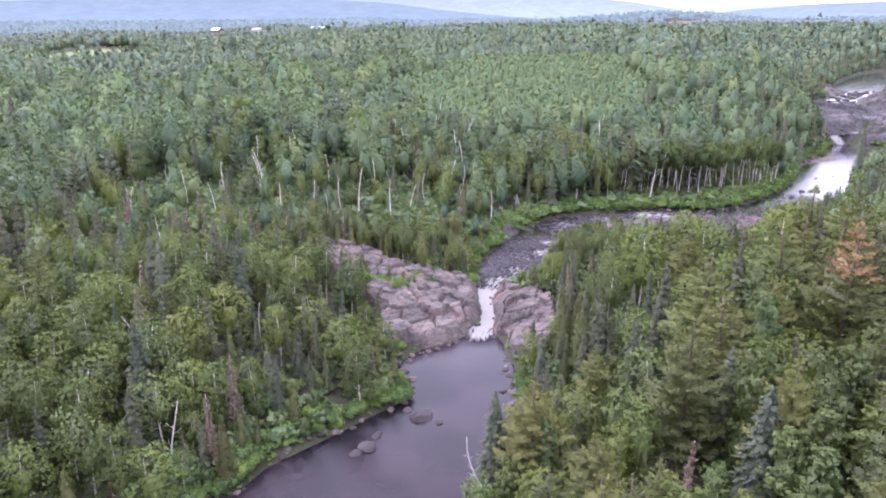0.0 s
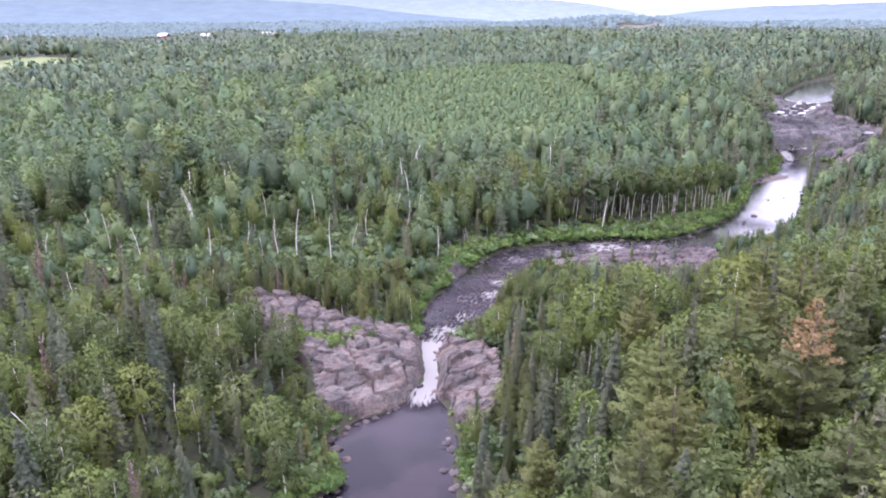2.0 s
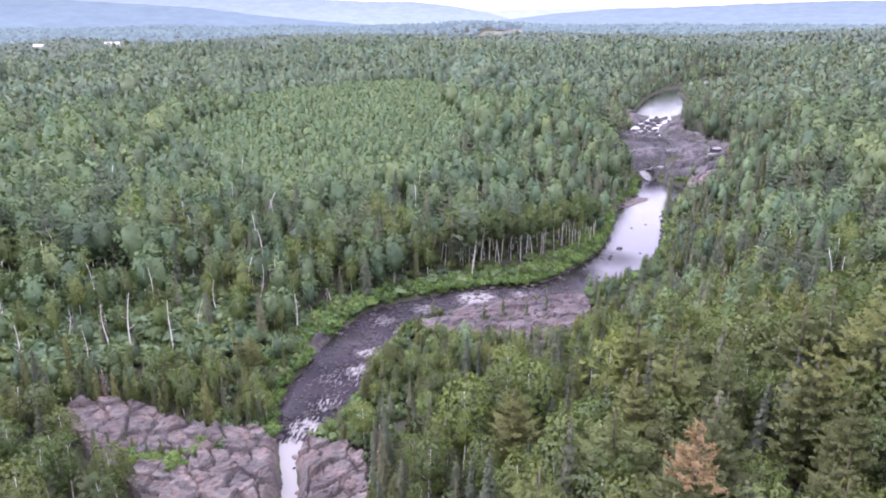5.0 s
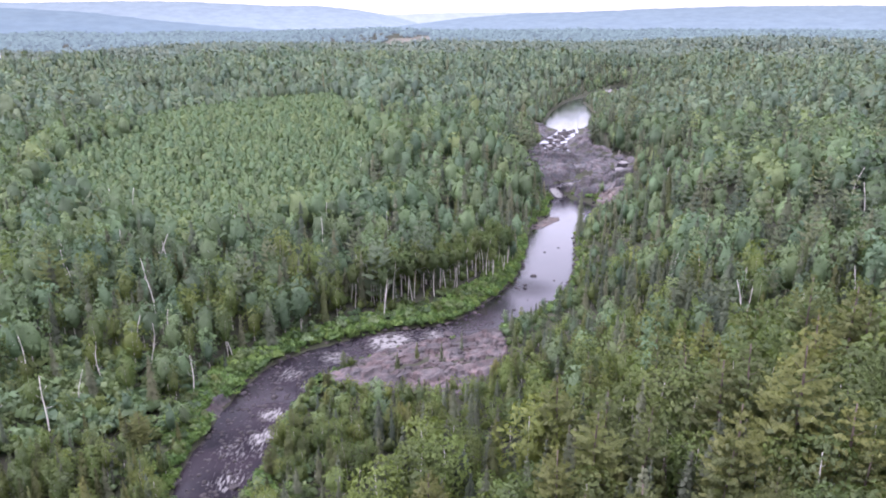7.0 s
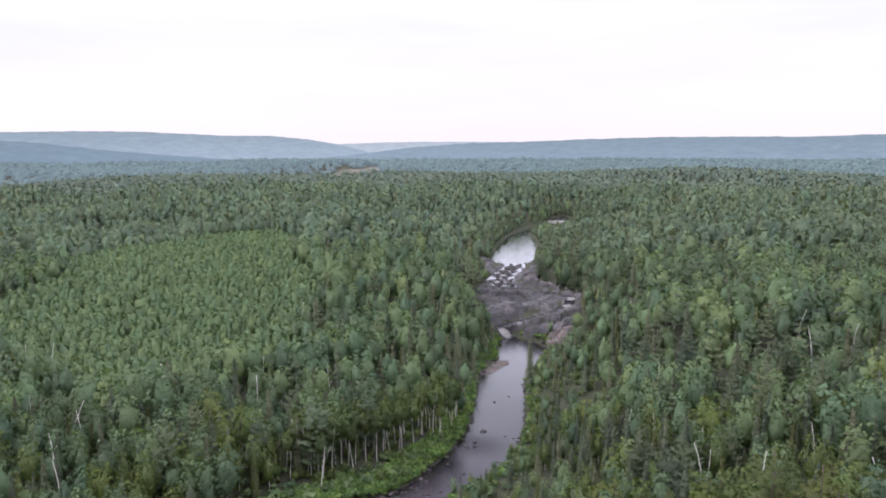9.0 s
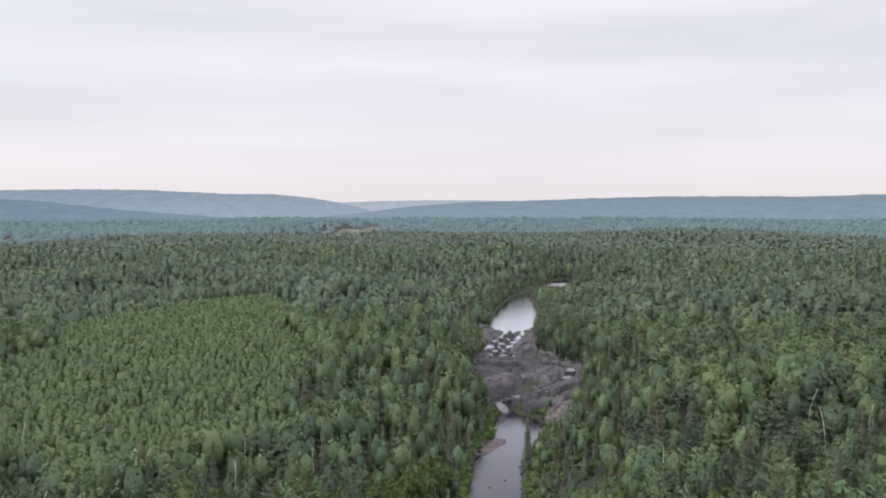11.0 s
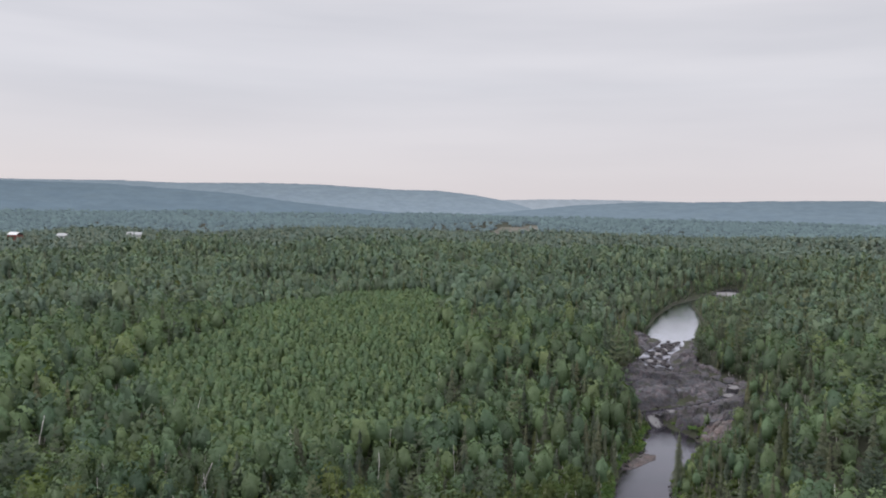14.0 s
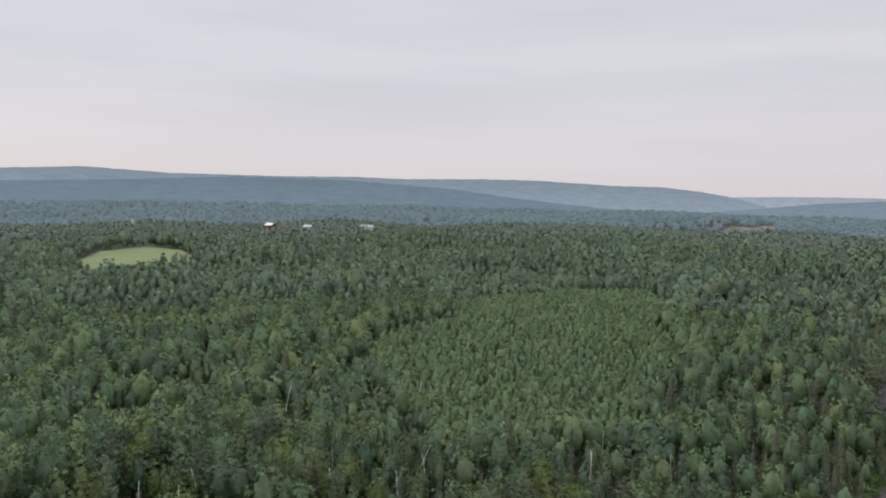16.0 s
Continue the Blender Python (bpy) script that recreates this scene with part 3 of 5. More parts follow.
def bush(rng, h, w, n, size, core=True):
    s = Soup()
    for k in range(4):
        a = k * 1.9 + rng.uniform(0, 1)
        c = np.array((math.cos(a) * w * 0.22, math.sin(a) * w * 0.22, h * rng.uniform(0.35, 0.55)))
        r = np.array((w * 0.3, w * 0.3, h * 0.42))
        s.add(*(lump(rng, c, r * 0.75, 0.2) if core else nub(rng, c, r * 0.75)))
        d = rng.normal(size=(n // 4, 3))
        d[:, 2] = np.abs(d[:, 2]) - 0.2
        d = unit(d)
        s.add(*leaves(rng, c + d * r * rng.uniform(0.75, 1.15, (n // 4, 1)), d + rng.normal(size=d.shape) * 0.5, size))
    return s.done()


def stem(rng, h, r, bend=0.35, limbs=0, reach=0.5, fork=False, start=0.35):
    """A tapered trunk, with limbs that rise from it."""
    s = Soup()
    k = 5
    ph = rng.uniform(0, 6.28)
    line = [np.array((bend * math.sin(ph + 2.2 * i / k) * i / k, bend * math.cos(ph * 1.7 + 1.6 * i / k) * i / k, h * i / k)) for i in range(k + 1)]
    line[0] = np.array((0, 0, -0.6))
    s.add(*tube(line, [r * (1 - 0.78 * i / k) for i in range(k + 1)], 5))
    for i in range(limbs):
        f = start + (0.95 - start) * (i + rng.uniform(0, 0.8)) / max(1, limbs)
        p = line[min(k - 1, int(f * k))] * (1 - f * k % 1) + line[min(k, int(f * k) + 1)] * (f * k % 1)
        a = i * 2.4 + rng.uniform(-0.6, 0.6)
        q = p + np.array((math.cos(a), math.sin(a), rng.uniform(0.3, 1.1))) * reach * h * 0.3 * rng.uniform(0.5, 1.2) * (1.15 - f)
        m = (p + q) / 2 + (0, 0, -0.1 * reach)
        s.add(*tube([p, m, q], [r * 0.35 * (1.1 - f), r * 0.22 * (1.1 - f) + 0.01, 0.012], 3))
    return s.done()


def plant_all(templates, pos, scale, turn, pick):
    """All copies of the templates joined: vertices, triangles, a tone for each plant, and soft normals where the templates have them."""
    vs, ts, tints, softs, base = [], [], [], [], 0
    rng = np.random.default_rng(len(pos))
    tone = rng.uniform(0, 1, len(pos))
    for k, (tv, tt, *tn) in enumerate(templates):
        sel = np.nonzero(pick == k)[0]
        if not len(sel):
            continue
        c, sn = np.cos(turn[sel])[:, None], np.sin(turn[sel])[:, None]
        x, y, z = tv[:, 0][None], tv[:, 1][None], tv[:, 2][None]
        sx, sz = scale[sel, 0][:, None], scale[sel, 1][:, None]
        out = np.stack([pos[sel, 0][:, None] + sx * (c * x - sn * y), pos[sel, 1][:, None] + sx * (sn * x + c * y), pos[sel, 2][:, None] + sz * z], 2)
        vs.append(out.reshape(-1, 3))
        ts.append((tt[None] + (np.arange(len(sel)) * len(tv))[:, None, None] + base).reshape(-1, 3))
        tints.append(np.repeat(tone[sel], len(tv)))
        if tn:
            nx, ny, nz = tn[0][:, 0][None], tn[0][:, 1][None], tn[0][:, 2][None]
            softs.append(np.stack([c * nx - sn * ny, sn * nx + c * ny, np.repeat(nz, len(sel), 0)], 2).reshape(-1, 3))
        base += out.shape[0] * out.shape[1]
    return np.concatenate(vs), np.concatenate(ts), np.concatenate(tints), np.concatenate(softs) if softs else None


# ---- the river's line: x, y, water level, half width ----
LOWER = [(-40, 10, 1.0, 17), (-24, 50, 1.0, 16), (-12, 75, 1.0, 15), (-4, 88, 1.0, 11.5), (2.5, 97, 1.0, 9.5), (3, 105, 1.0, 8.5), (2.5, 112, 1.0, 10.5),
         (5, 117.5, 1.0, 7.0), (7, 122, 1.0, 5), (7.2, 126, 1.05, 3.0), (8.4, 130.5, 1.3, 1.9), (9.6, 136, 1.75, 1.5), (8.9, 141, 2.15, 1.5), (10, 146.5, 2.5, 2.2), (11.8, 151, 2.65, 4.2), (14.5, 157, 2.7, 6.8),
         (17, 165, 2.8, 7.5), (21, 173, 2.9, 7.5), (25, 182, 2.95, 7.5), (30, 190, 3.0, 7.5)]
BEND = [(36, 198, 3.1, 7.5), (45, 203, 3.1, 7.0), (56, 206, 3.2, 6.0), (68, 207.5, 3.3, 5.0), (80, 206.5, 3.4, 5.0), (92, 209, 3.4, 6.5), (103, 215, 3.5, 8),
        (113, 222, 3.5, 8.5), (123, 231, 3.5, 9), (134, 246, 3.5, 9), (144, 262, 3.55, 9), (154, 279, 3.6, 9), (164, 290, 3.6, 9), (175, 300, 3.6, 9),
        (182, 310, 3.6, 12.5), (186, 319, 3.6, 10), (188, 327, 3.7, 5)]
UPPER = [(187.5, 331, 3.8, 4.6), (186.5, 334, 6.2, 4.0), (186.5, 338, 8.0, 3.4), (192, 339.5, 8.4, 3.0), (200, 340, 8.7, 3.2), (210, 342, 9.1, 2.2), (220, 344, 9.8, 1.8), (229, 348, 10.6, 2.2), (237, 352, 11.8, 2.8), (243, 360, 12.9, 3.0),
         (241, 367, 13.2, 2.0), (235, 374, 13.6, 2.6), (228, 381, 14.0, 5.5), (222, 388, 14.5, 6.0), (223, 398, 15.1, 7.0), (227, 409, 15.6, 8.0), (235, 420, 16.2, 7.5), (246, 430, 16.8, 7.5), (254, 438, 17.3, 7.0), (260, 448, 17.5, 7), (264, 458, 17.5, 13.5), (275, 475, 17.5, 16), (292, 498, 17.5, 17),
         (310, 526, 17.5, 16), (326, 552, 17.5, 13), (350, 590, 17.7, 7), (385, 620, 18, 6), (410, 628, 18.6, 10), (434, 648, 19.5, 15), (450, 668, 20.5, 9), (458, 680, 21, 3)]
RIVER = np.array(LOWER + BEND + UPPER, float)
RAPIDS = [(9.6, 145, 6, 0.95), (9.0, 141, 7, 1.0), (9.5, 136, 7, 1.0), (8.6, 131.5, 6.5, 1.0), (7.0, 127, 5, 0.85), (13, 152, 7, 0.78), (18, 160, 7, 0.66), (22, 170, 14, 0.58), (26, 173, 6, 0.74), (29, 181, 6, 0.76), (40, 190, 6, 0.74), (36, 198, 8, 0.66), (48, 203, 9, 0.68), (64, 206.5, 12, 0.80), (76, 206, 7, 0.72), (118, 228, 8, 0.3), (187, 334, 5, 1.0), (198, 338, 6, 0.75),
          (234, 350, 6, 0.8), (242, 359, 5, 1.0), (226, 383, 7, 0.95), (222, 391, 5, 0.6), (225, 405, 8, 0.9), (234, 420, 6, 1.0), (243, 428, 6, 0.95), (254, 438, 5, 0.9), (432, 648, 26, 0.9)]


def river_dist(x, y):
    """How far each place is outside the water's edge (inside: minus), and the water's level at the nearest stretch."""
    best = np.full(x.shape, 1e9)
    level = np.zeros(x.shape)
    for a, b in zip(RIVER[:-1], RIVER[1:]):
        dx, dy = b[0] - a[0], b[1] - a[1]
        t = np.clip(((x - a[0]) * dx + (y - a[1]) * dy) / (dx * dx + dy * dy), 0, 1)
        d = np.hypot(x - a[0] - t * dx, y - a[1] - t * dy) - (a[3] + t * (b[3] - a[3]))
        near = d < best
        best = np.where(near, d, best)
        level = np.where(near, a[2] + t * (b[2] - a[2]), level)
    return best, level


def wave(x, y, k, seed):
    """Smooth uneven ground, from a few crossing waves."""
    r = np.random.default_rng(seed)
    out = np.zeros(np.shape(x))
    for i in range(7):
        a, f, p = r.uniform(0, 6.28), k * r.uniform(0.6, 2.2), r.uniform(0, 6.28)
        out = out + np.sin((x * np.cos(a) + y * np.sin(a)) * f + p) / 7
    return out


def inside(x, y, poly):
    hit = np.zeros(np.shape(x), bool)
    n = len(poly)
    for i in range(n):
        (x1, y1), (x2, y2) = poly[i], poly[(i + 1) % n]
        c = ((y1 > y) != (y2 > y)) & (x < (x2 - x1) * (y - y1) / (y2 - y1 + 1e-12) + x1)
        hit ^= c
    return hit


SLAB_LEFT = [(-12.5, 121), (-7, 120.6), (-1.5, 119.8), (3.4, 122.6), (7.2, 128), (8.6, 133), (9.2, 140), (8.9, 147), (4, 150), (-4, 151), (-12, 155), (-19, 158), (-28, 159), (-31, 155), (-24, 145), (-14.5, 133), (-11.5, 125)]
SLAB_RIGHT = [(9.6, 128), (9.8, 145), (14, 144), (19, 141), (22.5, 136), (22, 124), (19.5, 117), (16, 112.5), (13, 116), (12.6, 123)]
SHELF = [(43, 191), (50, 195), (58, 199.5), (68, 202), (80, 201), (88, 201), (94, 203), (92, 194), (88, 184), (82, 177), (72, 166), (62, 170), (52, 178), (44, 185)]
GORGE = [(179, 331), (177, 341), (183, 360), (198, 383), (213, 402), (224, 424), (232, 449), (239, 466), (246, 462), (256, 456), (272, 443), (262, 424), (250, 404), (242, 390), (246, 374), (250, 362), (246, 350), (234, 338), (226, 326), (213, 313), (204, 318), (195, 325), (188, 330)]
WEST_LEDGE = [(14.5, 183.5), (18.5, 190), (25.5, 191), (28, 188), (23, 185.5), (19, 183)]
SPIT = [(148, 288), (153, 295), (158, 301), (164, 303.5), (169.5, 300.5), (168, 296), (161, 292), (154, 288)]
EAST_BANK = [(205, 320), (212, 314), (204, 302), (194, 298), (190, 302), (195, 310), (199, 316)]
YOUNG = [(-34, 339), (17, 290), (75, 300), (96, 352), (138, 577), (80, 560), (22, 517), (-29, 406)]
OPENING = [(-95, 170), (-60, 166), (-25, 172), (5, 182), (10, 205), (-20, 222), (-70, 226), (-100, 205)]
FIELD = [(-402, 716), (-418, 784), (-388, 831), (-343, 815), (-300, 761), (-271, 698), (-289, 666), (-294, 626), (-282, 592), (-316, 596), (-350, 648)]
CLEARING = [(352, 1232), (405, 1215), (440, 1238), (474, 1268), (458, 1300), (426, 1280), (398, 1290)]
ROCKS = (SLAB_LEFT, SLAB_RIGHT, SHELF, GORGE, SPIT, EAST_BANK, WEST_LEDGE)


def ground(x, y):
    x, y = np.asarray(x, float), np.asarray(y, float)
    d, lr = river_dist(x, y)
    u = 0.5 * x + 0.86 * y
    lu = np.interp(u, [-400, 100, 180, 300, 400, 500, 640, 800, 1100, 1500, 2500, 5000], [1, 1, 2.5, 4.5, 9, 14, 17, 23, 33, 38, 36, 30])
    w = np.exp(-np.maximum(d, 0) / 28)
    flat = w * lr + (1 - w) * lu
    dd = np.maximum(d, 0)
    bend = np.exp(-((x - 75) ** 2 + (y - 172) ** 2) / 42 ** 2)
    z = flat + (11 - 5 * bend) * (1 - np.exp(-dd / 55)) + 0.7 * np.clip(dd / 1.2, 0, 1)
    z = z + (1 - np.exp(-dd / 32)) * (6.5 * np.exp(-((x - 40) ** 2 + (y - 455) ** 2) / 105 ** 2) + 7 * np.exp(-((x - 260) ** 2 + (y - 260) ** 2) / 95 ** 2))
    z = z + wave(x, y, 0.025, 3) * 3.2 * np.clip((dd - 6) / 40, 0, 1) + wave(x, y, 0.16, 5) * 0.5 * np.clip(dd / 8, 0, 1)
    z = z + wave(x, y, 0.009, 7) * 9 * np.clip((dd - 60) / 240, 0, 1) * np.clip((u - 380) / 300, 0, 1)
    z = z + 13 * np.exp(-((x - 440) / 150) ** 2 - ((y - 1370) / 150) ** 2)
    return np.where(d < 0, lr - 0.15 - np.minimum(1.1, -d * 0.4), z)


def footing(x, y):
    """The ground, or the rock that lies on it."""
    x, y = np.asarray(x, float), np.asarray(y, float)
    return ground(x, y) + np.where(inside(x, y, SLAB_LEFT), 1.1, np.where(inside(x, y, SHELF), 0.3, 0.0))


# ---- ground ----
def spaced(lo, a, b, hi, step, grow=1.16):
    mid = list(np.arange(a, b + 0.01, step))
    up, down, s = [mid[-1]], [mid[0]], step
    while up[-1] < hi or down[-1] > lo:
        s *= grow
        if up[-1] < hi:
            up.append(min(hi, up[-1] + s))
        if down[-1] > lo:
            down.append(max(lo, down[-1] - s))
    return np.array(down[:0:-1] + mid + up[1:])


def grid_tris(nx, ny):
    i = np.arange(nx - 1)[None, :] + nx * np.arange(ny - 1)[:, None]
    i = i.ravel()
    return np.concatenate([np.stack([i, i + 1, i + nx + 1], 1), np.stack([i, i + nx + 1, i + nx], 1)])


gx, gy = spaced(-4600, -60, 470, 4600, 3.3), spaced(-900, 60, 690, 4700, 3.3)
GX, GY = np.meshgrid(gx, gy)
tagged(link_mesh("ground", np.stack([GX.ravel(), GY.ravel(), ground(GX.ravel(), GY.ravel())], 1), grid_tris(len(gx), len(gy)), M_FLOOR, smooth=True),
       "mossy forest floor rising away from the river", "ground", kind="structure")


# ---- river ----
def smooth_line(pts, step):
    """Stations between the given ones, on a rounded line."""
    out = []
    for i in range(len(pts) - 1):
        p0, p1, p2, p3 = pts[max(0, i - 1)], pts[i], pts[i + 1], pts[min(len(pts) - 1, i + 2)]
        k = max(2, int(np.hypot(*(p2 - p1)[:2]) / step))
        for t in np.arange(k) / k:
            q = 0.5 * (2 * p1 + (p2 - p0) * t + (2 * p0 - 5 * p1 + 4 * p2 - p3) * t * t + (3 * p1 - p0 - 3 * p2 + p3) * t ** 3)
            q[2:] = p1[2:] + (p2 - p1)[2:] * t
            out.append(q)
    return np.array(out + [pts[-1]])


def build_river():
    line = smooth_line(RIVER, 1.6)
    d = np.gradient(line[:, :2], axis=0)
    d /= np.linalg.norm(d, axis=1, keepdims=True)
    side = np.stack([d[:, 1], -d[:, 0]], 1)
    run = np.concatenate([[0], np.cumsum(np.linalg.norm(np.diff(line[:, :2], axis=0), axis=1))])
    across = np.linspace(-1, 1, 15)
    n, k = len(line), len(across)
    off = across[None, :] * (line[:, 3] + 1.6)[:, None]
    X = line[:, 0][:, None] + side[:, 0][:, None] * off
    Y = line[:, 1][:, None] + side[:, 1][:, None] * off
    foam = np.zeros(X.shape)
    for x, y, r, s in RAPIDS:
        foam = np.maximum(foam, s * np.clip(1.3 - np.hypot(X - x, Y - y) / r, 0, 1))
    Z = np.repeat(line[:, 2][:, None], k, 1) + foam * (0.22 * wave(X, Y, 1.7, 8) + 0.12 * wave(X, Y, 3.4, 9))
    ob = link_mesh("river_water", np.stack([X.ravel(), Y.ravel(), Z.ravel()], 1), grid_tris(k, n), M_WATER, smooth=True)
    a = ob.data.attributes.new("foam", "FLOAT", "POINT")
    a.data.foreach_set("value", foam.ravel().astype(np.float32))
    uv = ob.data.uv_layers.new(name="flow")
    vi = np.zeros(len(ob.data.loops), dtype=np.int32)
    ob.data.loops.foreach_get("vertex_index", vi)
    co = np.stack([np.repeat(run[:, None], k, 1).ravel(), off.ravel()], 1)[vi]
    uv.data.foreach_set("uv", co.astype(np.float32).ravel())
    tagged(ob, "dark tannin-brown river with pools and white rapids", "water", kind="structure")


build_river()


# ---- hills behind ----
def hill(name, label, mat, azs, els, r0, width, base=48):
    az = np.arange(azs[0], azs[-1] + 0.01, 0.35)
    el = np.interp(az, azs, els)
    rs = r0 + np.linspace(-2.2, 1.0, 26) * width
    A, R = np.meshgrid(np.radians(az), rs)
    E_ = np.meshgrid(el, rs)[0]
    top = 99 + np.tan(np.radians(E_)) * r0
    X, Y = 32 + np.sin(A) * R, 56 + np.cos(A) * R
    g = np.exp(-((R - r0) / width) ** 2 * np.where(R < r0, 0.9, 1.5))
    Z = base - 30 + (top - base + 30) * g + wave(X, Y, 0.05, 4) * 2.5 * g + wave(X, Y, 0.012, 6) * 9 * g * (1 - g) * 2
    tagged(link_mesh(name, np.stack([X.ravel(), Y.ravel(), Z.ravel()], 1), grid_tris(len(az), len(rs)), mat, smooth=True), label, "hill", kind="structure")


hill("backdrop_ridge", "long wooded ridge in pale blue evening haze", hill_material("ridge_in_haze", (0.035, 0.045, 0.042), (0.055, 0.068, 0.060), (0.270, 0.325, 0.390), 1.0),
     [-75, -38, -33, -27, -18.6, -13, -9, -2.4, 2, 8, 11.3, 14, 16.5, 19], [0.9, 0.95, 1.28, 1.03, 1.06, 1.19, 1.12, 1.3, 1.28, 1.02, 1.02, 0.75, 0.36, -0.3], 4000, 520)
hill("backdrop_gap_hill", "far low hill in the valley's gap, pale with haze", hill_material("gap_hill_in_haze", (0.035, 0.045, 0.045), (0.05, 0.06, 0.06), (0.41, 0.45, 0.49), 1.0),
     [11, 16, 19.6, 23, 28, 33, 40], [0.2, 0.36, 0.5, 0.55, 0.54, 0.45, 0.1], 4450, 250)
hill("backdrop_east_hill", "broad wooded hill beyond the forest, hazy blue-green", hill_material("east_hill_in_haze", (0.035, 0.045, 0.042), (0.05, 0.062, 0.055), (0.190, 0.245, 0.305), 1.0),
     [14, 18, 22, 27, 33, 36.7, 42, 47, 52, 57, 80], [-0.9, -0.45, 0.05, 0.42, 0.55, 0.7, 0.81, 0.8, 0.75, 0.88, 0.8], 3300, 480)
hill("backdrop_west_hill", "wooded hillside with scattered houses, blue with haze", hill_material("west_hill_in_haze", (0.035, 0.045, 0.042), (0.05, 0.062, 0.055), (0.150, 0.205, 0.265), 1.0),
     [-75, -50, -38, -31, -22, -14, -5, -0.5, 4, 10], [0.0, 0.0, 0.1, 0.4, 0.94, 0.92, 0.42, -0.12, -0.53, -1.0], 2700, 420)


# ---- where the plants stand ----
rng = np.random.default_rng(11)


def scatter(step, r_lo, r_hi, az_lo=-40, az_hi=61, jitter=0.42):
    n = int(r_hi / step) + 1
    ix, iy = np.meshgrid(np.arange(-n, n + 1), np.arange(-8, int(n / 0.9) + 2))
    p = np.stack([ix.ravel() * step + (iy.ravel() % 2) * step * 0.5, iy.ravel() * step * 0.9], 1).astype(float)
    p += rng.uniform(-jitter, jitter, p.shape) * step
    p += (0, -25)
    r = np.hypot(p[:, 0], p[:, 1] + 25)
    a = np.degrees(np.arctan2(p[:, 0], p[:, 1] + 25))
    keep = (r >= r_lo) & (r < r_hi) & (a > az_lo) & (a < az_hi) & (p[:, 1] > 22)
    return p[keep]


def free(p, gap):
    d, _ = river_dist(p[:, 0], p[:, 1])
    ok = d > gap
    for poly in ROCKS + (FIELD, CLEARING):
        ok &= ~inside(p[:, 0], p[:, 1], poly)
    return ok, d


near = scatter(4.6, 0, 290)
mid = scatter(6.4, 290, 520)
far = scatter(7.2, 520, 950)
young = scatter(3.4, 200, 660)
KINDS = ("birch", "aspen", "spruce", "cedar", "pine", "fir")


def in_young(x, y):
    return inside(x + 16 * wave(x, y, 0.05, 61), y + 22 * wave(x, y, 0.045, 62), YOUNG)


def choose(p, d):
    """The kind of tree for each place: pines and birches east of the river, birch and aspen woods with spruce west of it, spruce by the upper water."""
    x, y = p[:, 0], p[:, 1]
    a = wave(x, y, 0.05, 21) * 1.6
    b = wave(x, y, 0.035, 22) * 1.6
    east = (x > np.interp(y, RIVER[:, 1], RIVER[:, 0]))
    upper = np.exp(-np.maximum(d, 0) / 22) * (y > 225)
    wet = np.exp(-np.maximum(d, 0) / 12)
    weights = np.stack([
        np.clip(0.50 + 0.35 * a, 0.06, 1) * (1 - 0.75 * upper) * (1 - 0.5 * wet),
        np.clip(0.42 - 0.35 * a, 0.05, 1) * (1 - 0.6 * upper) * np.where(east, 0.55, 1.0),
        np.clip(0.34 + 0.45 * b, 0.05, 1) * np.where(y > 215, 0.26, np.where((y < 150) & ~east, 1.9, 1.0)) + 1.6 * upper,
        np.where(east, 0.10, 0.05) + 0.55 * wet * (y < 190),
        np.where(east, 0.22, 0.03) * np.clip(0.8 - b, 0.2, 1.6) + 0.10 * upper,
        np.clip(0.18 + 0.3 * b, 0.03, 1) * np.where(y > 215, 0.20, np.where((y < 150) & ~east, 1.6, 1.0)),
    ], 1)
    cum = np.cumsum(weights / weights.sum(1, keepdims=True), 1)
    return (rng.uniform(size=(len(p), 1)) > cum).sum(1)


SIZE = {"birch": (12.5, 2.4), "aspen": (14.0, 2.2), "spruce": (12.0, 3.2), "cedar": (9.5, 1.6), "pine": (18.0, 2.2), "fir": (10.5, 2.2)}


